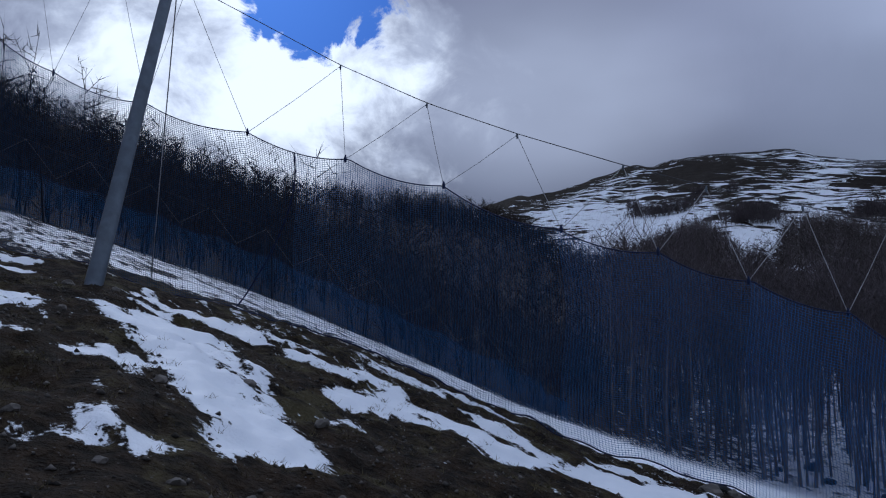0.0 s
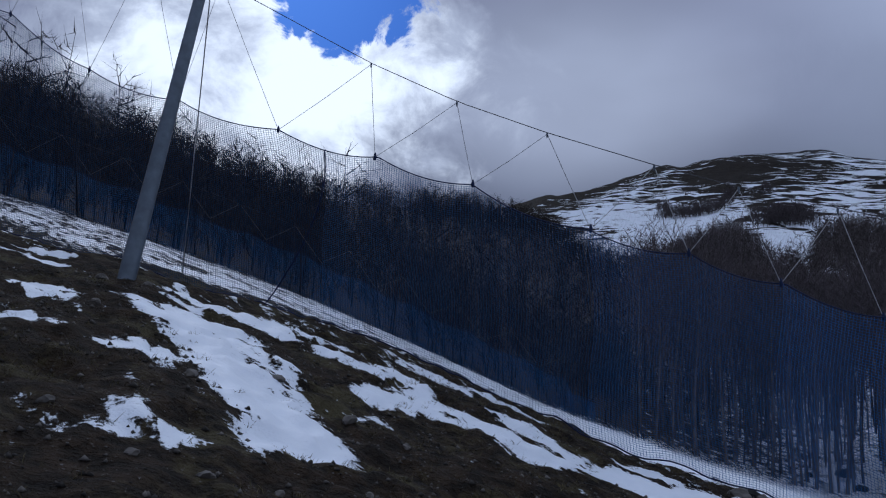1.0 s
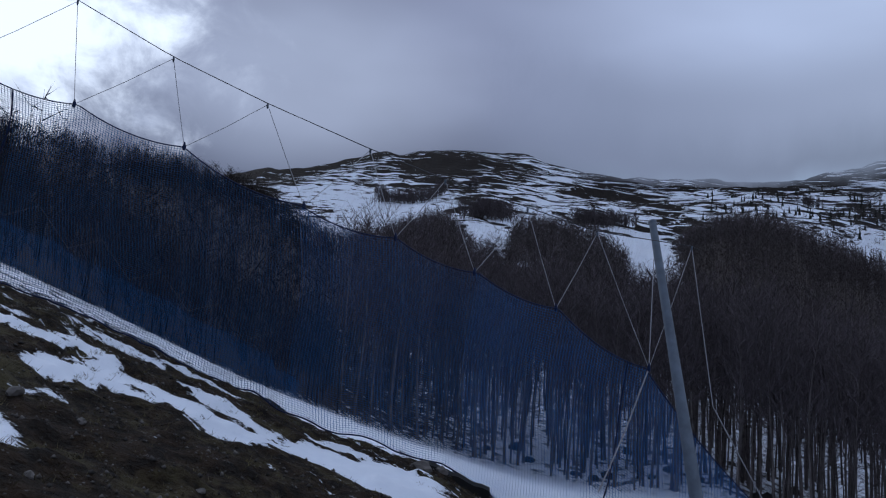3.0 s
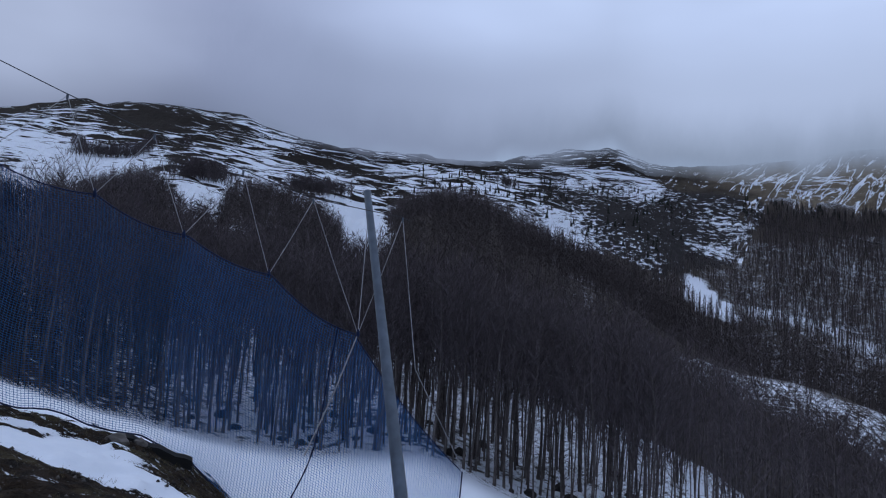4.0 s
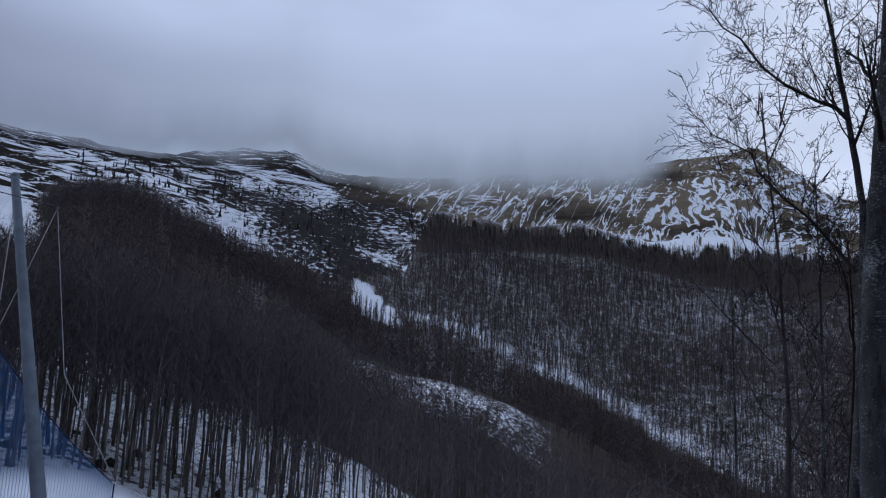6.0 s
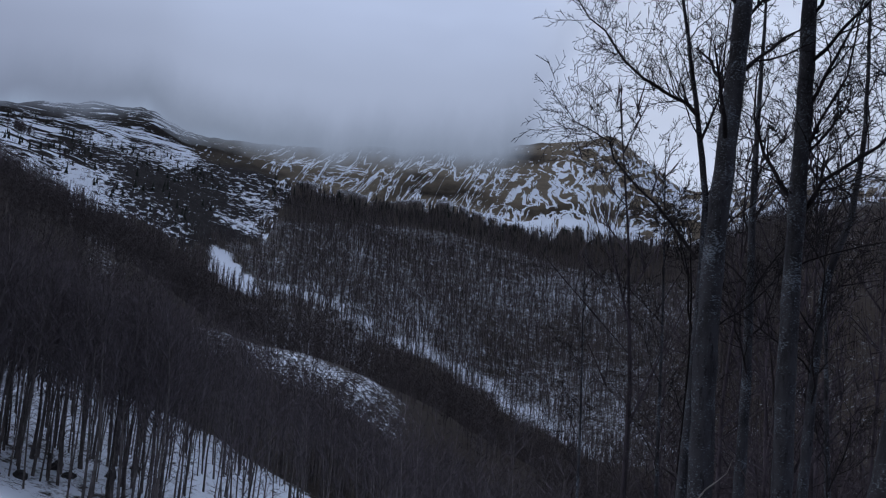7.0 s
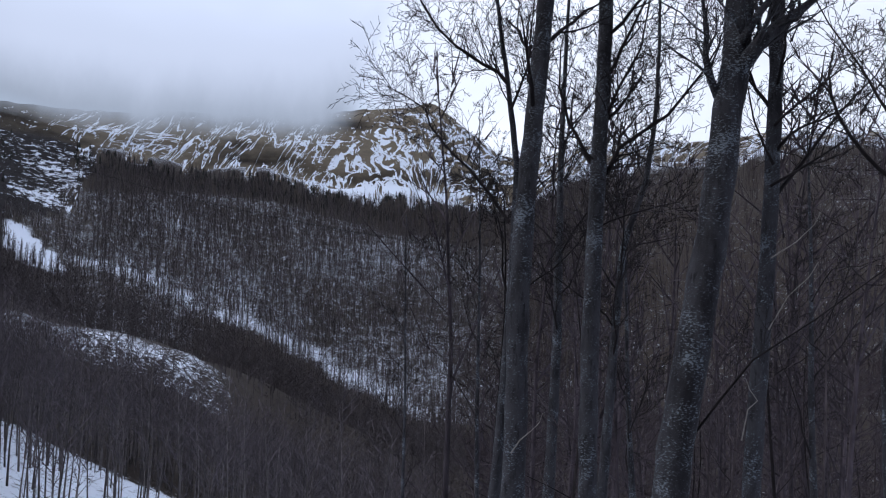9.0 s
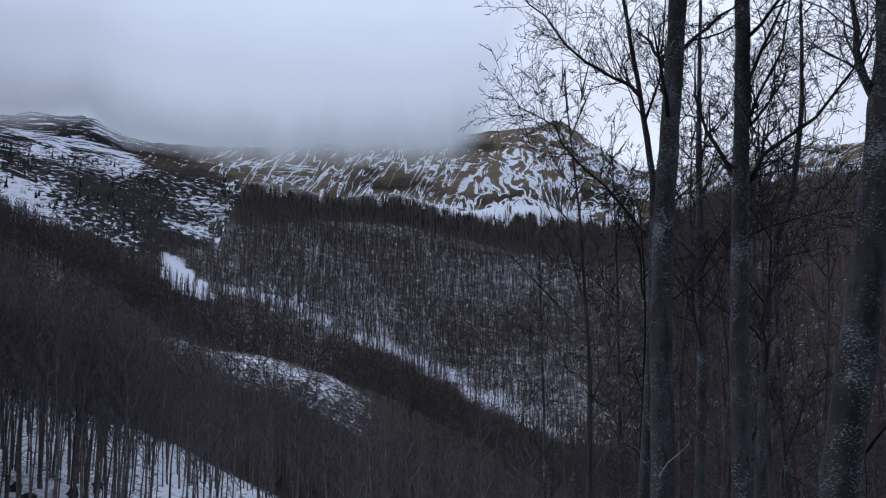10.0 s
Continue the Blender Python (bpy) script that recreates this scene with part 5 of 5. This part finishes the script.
# ======== stones, dead grass and rubbish on the bare ground
def rest(x, y, lift=0.0):
    return Vector((x, y, float(ground(x, y)) + lift))


BOULDERS = [(3.45, 10.55, 0.20), (3.75, 10.6, 0.13), (-1.4, 4.45, 0.06), (-1.05, 4.7, 0.05), (-1.8, 4.4, 0.05), (0.1, 5.2, 0.07), (-1.0, 7.0, 0.09), (-0.5, 6.9, 0.06), (-2.2, 6.4, 0.07), (-4.9, 10.5, 0.13), (-4.3, 10.6, 0.10), (0.4, 6.2, 0.05), (-0.6, 5.2, 0.05), (-2.5, 4.8, 0.06), (-3.9, 8.3, 0.09), (-1.75, 7.45, 0.08), (0.35, 4.9, 0.06)]
for i, (x, y, r) in enumerate(BOULDERS):
    ob = new("stone", stone_mesh("stone", i, (r * 0.8, r * 0.62, r * 0.5)))
    ob.location = rest(x, y, r * 0.12)
    ob.rotation_euler = (0, 0, i * 1.7)
    tagged(ob, "rough grey stone lying on the wet earth", "stone", "loose stones")


def snow_at(x, y):
    """How much old snow lies at a place."""
    k = 0.0
    for x1, y1, x2, y2, half in DRIFTS:
        k = max(k, 0.5 + (half - float(dist_seg(np.array(x), np.array(y), x1, y1, x2, y2))) * 1.9)
    return k


def bare_spots(seed, n, r0, r1, a0, a1, snow_max=0.4):
    rs = np.random.RandomState(seed)
    out = []
    while len(out) < n:
        a, r = radians(rs.uniform(a0, a1)), math.sqrt(rs.uniform(r0 * r0, r1 * r1))
        x, y = r * math.sin(a), r * math.cos(a)
        if x * N14.x + y * N14.y < NET_D + 1.5 and snow_at(x, y) < snow_max:
            out.append((x, y))
    return np.array(out)


def gravel():
    spots = bare_spots(21, 7000, 3.6, 12, -38, 32)
    rs = np.random.RandomState(22)
    base = np.array([(1, 0, 0), (-0.5, 0.8, 0), (-0.6, -0.8, 0), (0.2, 0.1, 0.8), (0.1, -0.1, -0.5)])
    tri = np.array([(0, 1, 3), (1, 2, 3), (2, 0, 3), (1, 0, 4), (2, 1, 4), (0, 2, 4)])
    z = ground(spots[:, 0], spots[:, 1])
    size = 0.006 + 0.030 * rs.uniform(size=len(spots)) ** 5
    vs = []
    for (x, y), zz, k in zip(spots, z, size):
        t = rs.uniform(0, 6.283)
        c, s_ = math.cos(t), math.sin(t)
        b = base * rs.uniform(0.7, 1.3, (5, 3)) * k
        vs.append(np.stack([b[:, 0] * c - b[:, 1] * s_ + x, b[:, 0] * s_ + b[:, 1] * c + y, b[:, 2] + zz + k * 0.1], -1))
    fs = (tri[None] + (np.arange(len(spots)) * 5)[:, None, None]).reshape(-1, 3)
    me = mesh_from("gravel", np.concatenate(vs), fs, [M_GRAVEL])
    tagged(new("gravel", me), "loose grey gravel on dark earth", "gravel", kind="stuff")


def dead_grass():
    rs = np.random.RandomState(31)
    hubs = bare_spots(32, 150, 4, 12, -38, 25, 0.3)
    vs, fs = [], []
    for hx, hy in hubs:
        for _ in range(rs.randint(8, 16)):
            x, y = hx + rs.normal() * 0.25, hy + rs.normal() * 0.25
            z = float(ground(x, y))
            for _ in range(9):
                a, l = rs.uniform(0, 6.283), rs.uniform(0.025, 0.085)
                px, py = x + rs.normal() * 0.03, y + rs.normal() * 0.03
                tip = (px + math.cos(a) * l * 0.8, py + math.sin(a) * l * 0.8, z + l * rs.uniform(0.15, 0.8))
                n0 = len(vs)
                vs += [(px - 0.0025, py, z - 0.01), (px + 0.0025, py, z - 0.01), tip]
                fs.append((n0, n0 + 1, n0 + 2))
    me = mesh_from("dead_grass", vs, np.array(fs), [M_GRASS])
    tagged(new("dead_grass", me), "tufts of flattened straw-coloured and green grass", "grass", kind="stuff")


def tread_mat():
    """A dark rubber mat with a turned edge, lying on the bank."""
    m = thing("rubber_mat", "black rubber mat lying over the edge of the bank", "mat", at=tuple(rest(3.95, 10.6, 0.02)))
    bm = bmesh.new()
    a, b = Vector((3.62, 10.82, 0.14)) - m.location, Vector((4.42, 10.50, -0.16)) - m.location
    side = (b - a).cross(UP).normalized()
    rows = []
    for i in range(9):
        p = a.lerp(b, i / 8) + UP * (0.06 + 0.015 * math.sin(i * 1.9))
        rows.append([bm.verts.new(p - side * 0.16 + UP * 0.0), bm.verts.new(p + UP * 0.03), bm.verts.new(p + side * 0.16), bm.verts.new(p + side * 0.19 - UP * 0.12)])
    for r0, r1 in zip(rows[:-1], rows[1:]):
        for j in range(3):
            bm.faces.new((r0[j], r1[j], r1[j + 1], r0[j + 1]))
    bmesh.ops.solidify(bm, geom=bm.faces[:], thickness=0.025)
    me = bpy.data.meshes.new("sheet")
    bm.to_mesh(me)
    bm.free()
    me.materials.append(M_MAT)
    part("sheet", me, m)


gravel()
dead_grass()
tread_mat()


# ======== power line across the valley
def power_line():
    a = Vector((0, 0, EYE)) + aim(60.0, 9.3) * 640
    b = Vector((0, 0, EYE)) + aim(86.0, 5.4) * 520
    line_between("power_line", "thin black power line across the valley", a, b, 0.16, M_MAT, 6.0, "cable")


power_line()


# ======== heap of folded net down the slope
def net_heap():
    base = rest(62 * math.sin(radians(76.4)), 62 * math.cos(radians(76.4)))
    h = thing("net_heap", "folded blue safety net lying on the snowy slope", "net", at=tuple(base))
    rs = np.random.RandomState(3)
    cloth = Tubes()
    for i in range(5):
        pts = [Vector((0.5 * (i - 2) + 0.15 * math.sin(j + i), -1.9 + 0.42 * j, 0.25 + 0.35 * abs(math.sin(j * 0.9 + i)) + 0.12 * rs.uniform())) for j in range(10)]
        cloth.add(pts, [0.16 + 0.07 * rs.uniform() for _ in pts], 7)
    part("folds", cloth.mesh("folds", M_NET), h)
    for x, y in ((-0.9, -1.7), (0.2, 0.4), (0.9, 1.8)):
        t = Tubes()
        t.add([(x, y, -0.4), (x + 0.05, y, 1.5)], [0.03, 0.03], 6)
        part("stake", t.mesh("stake", M_STEEL), h)


net_heap()
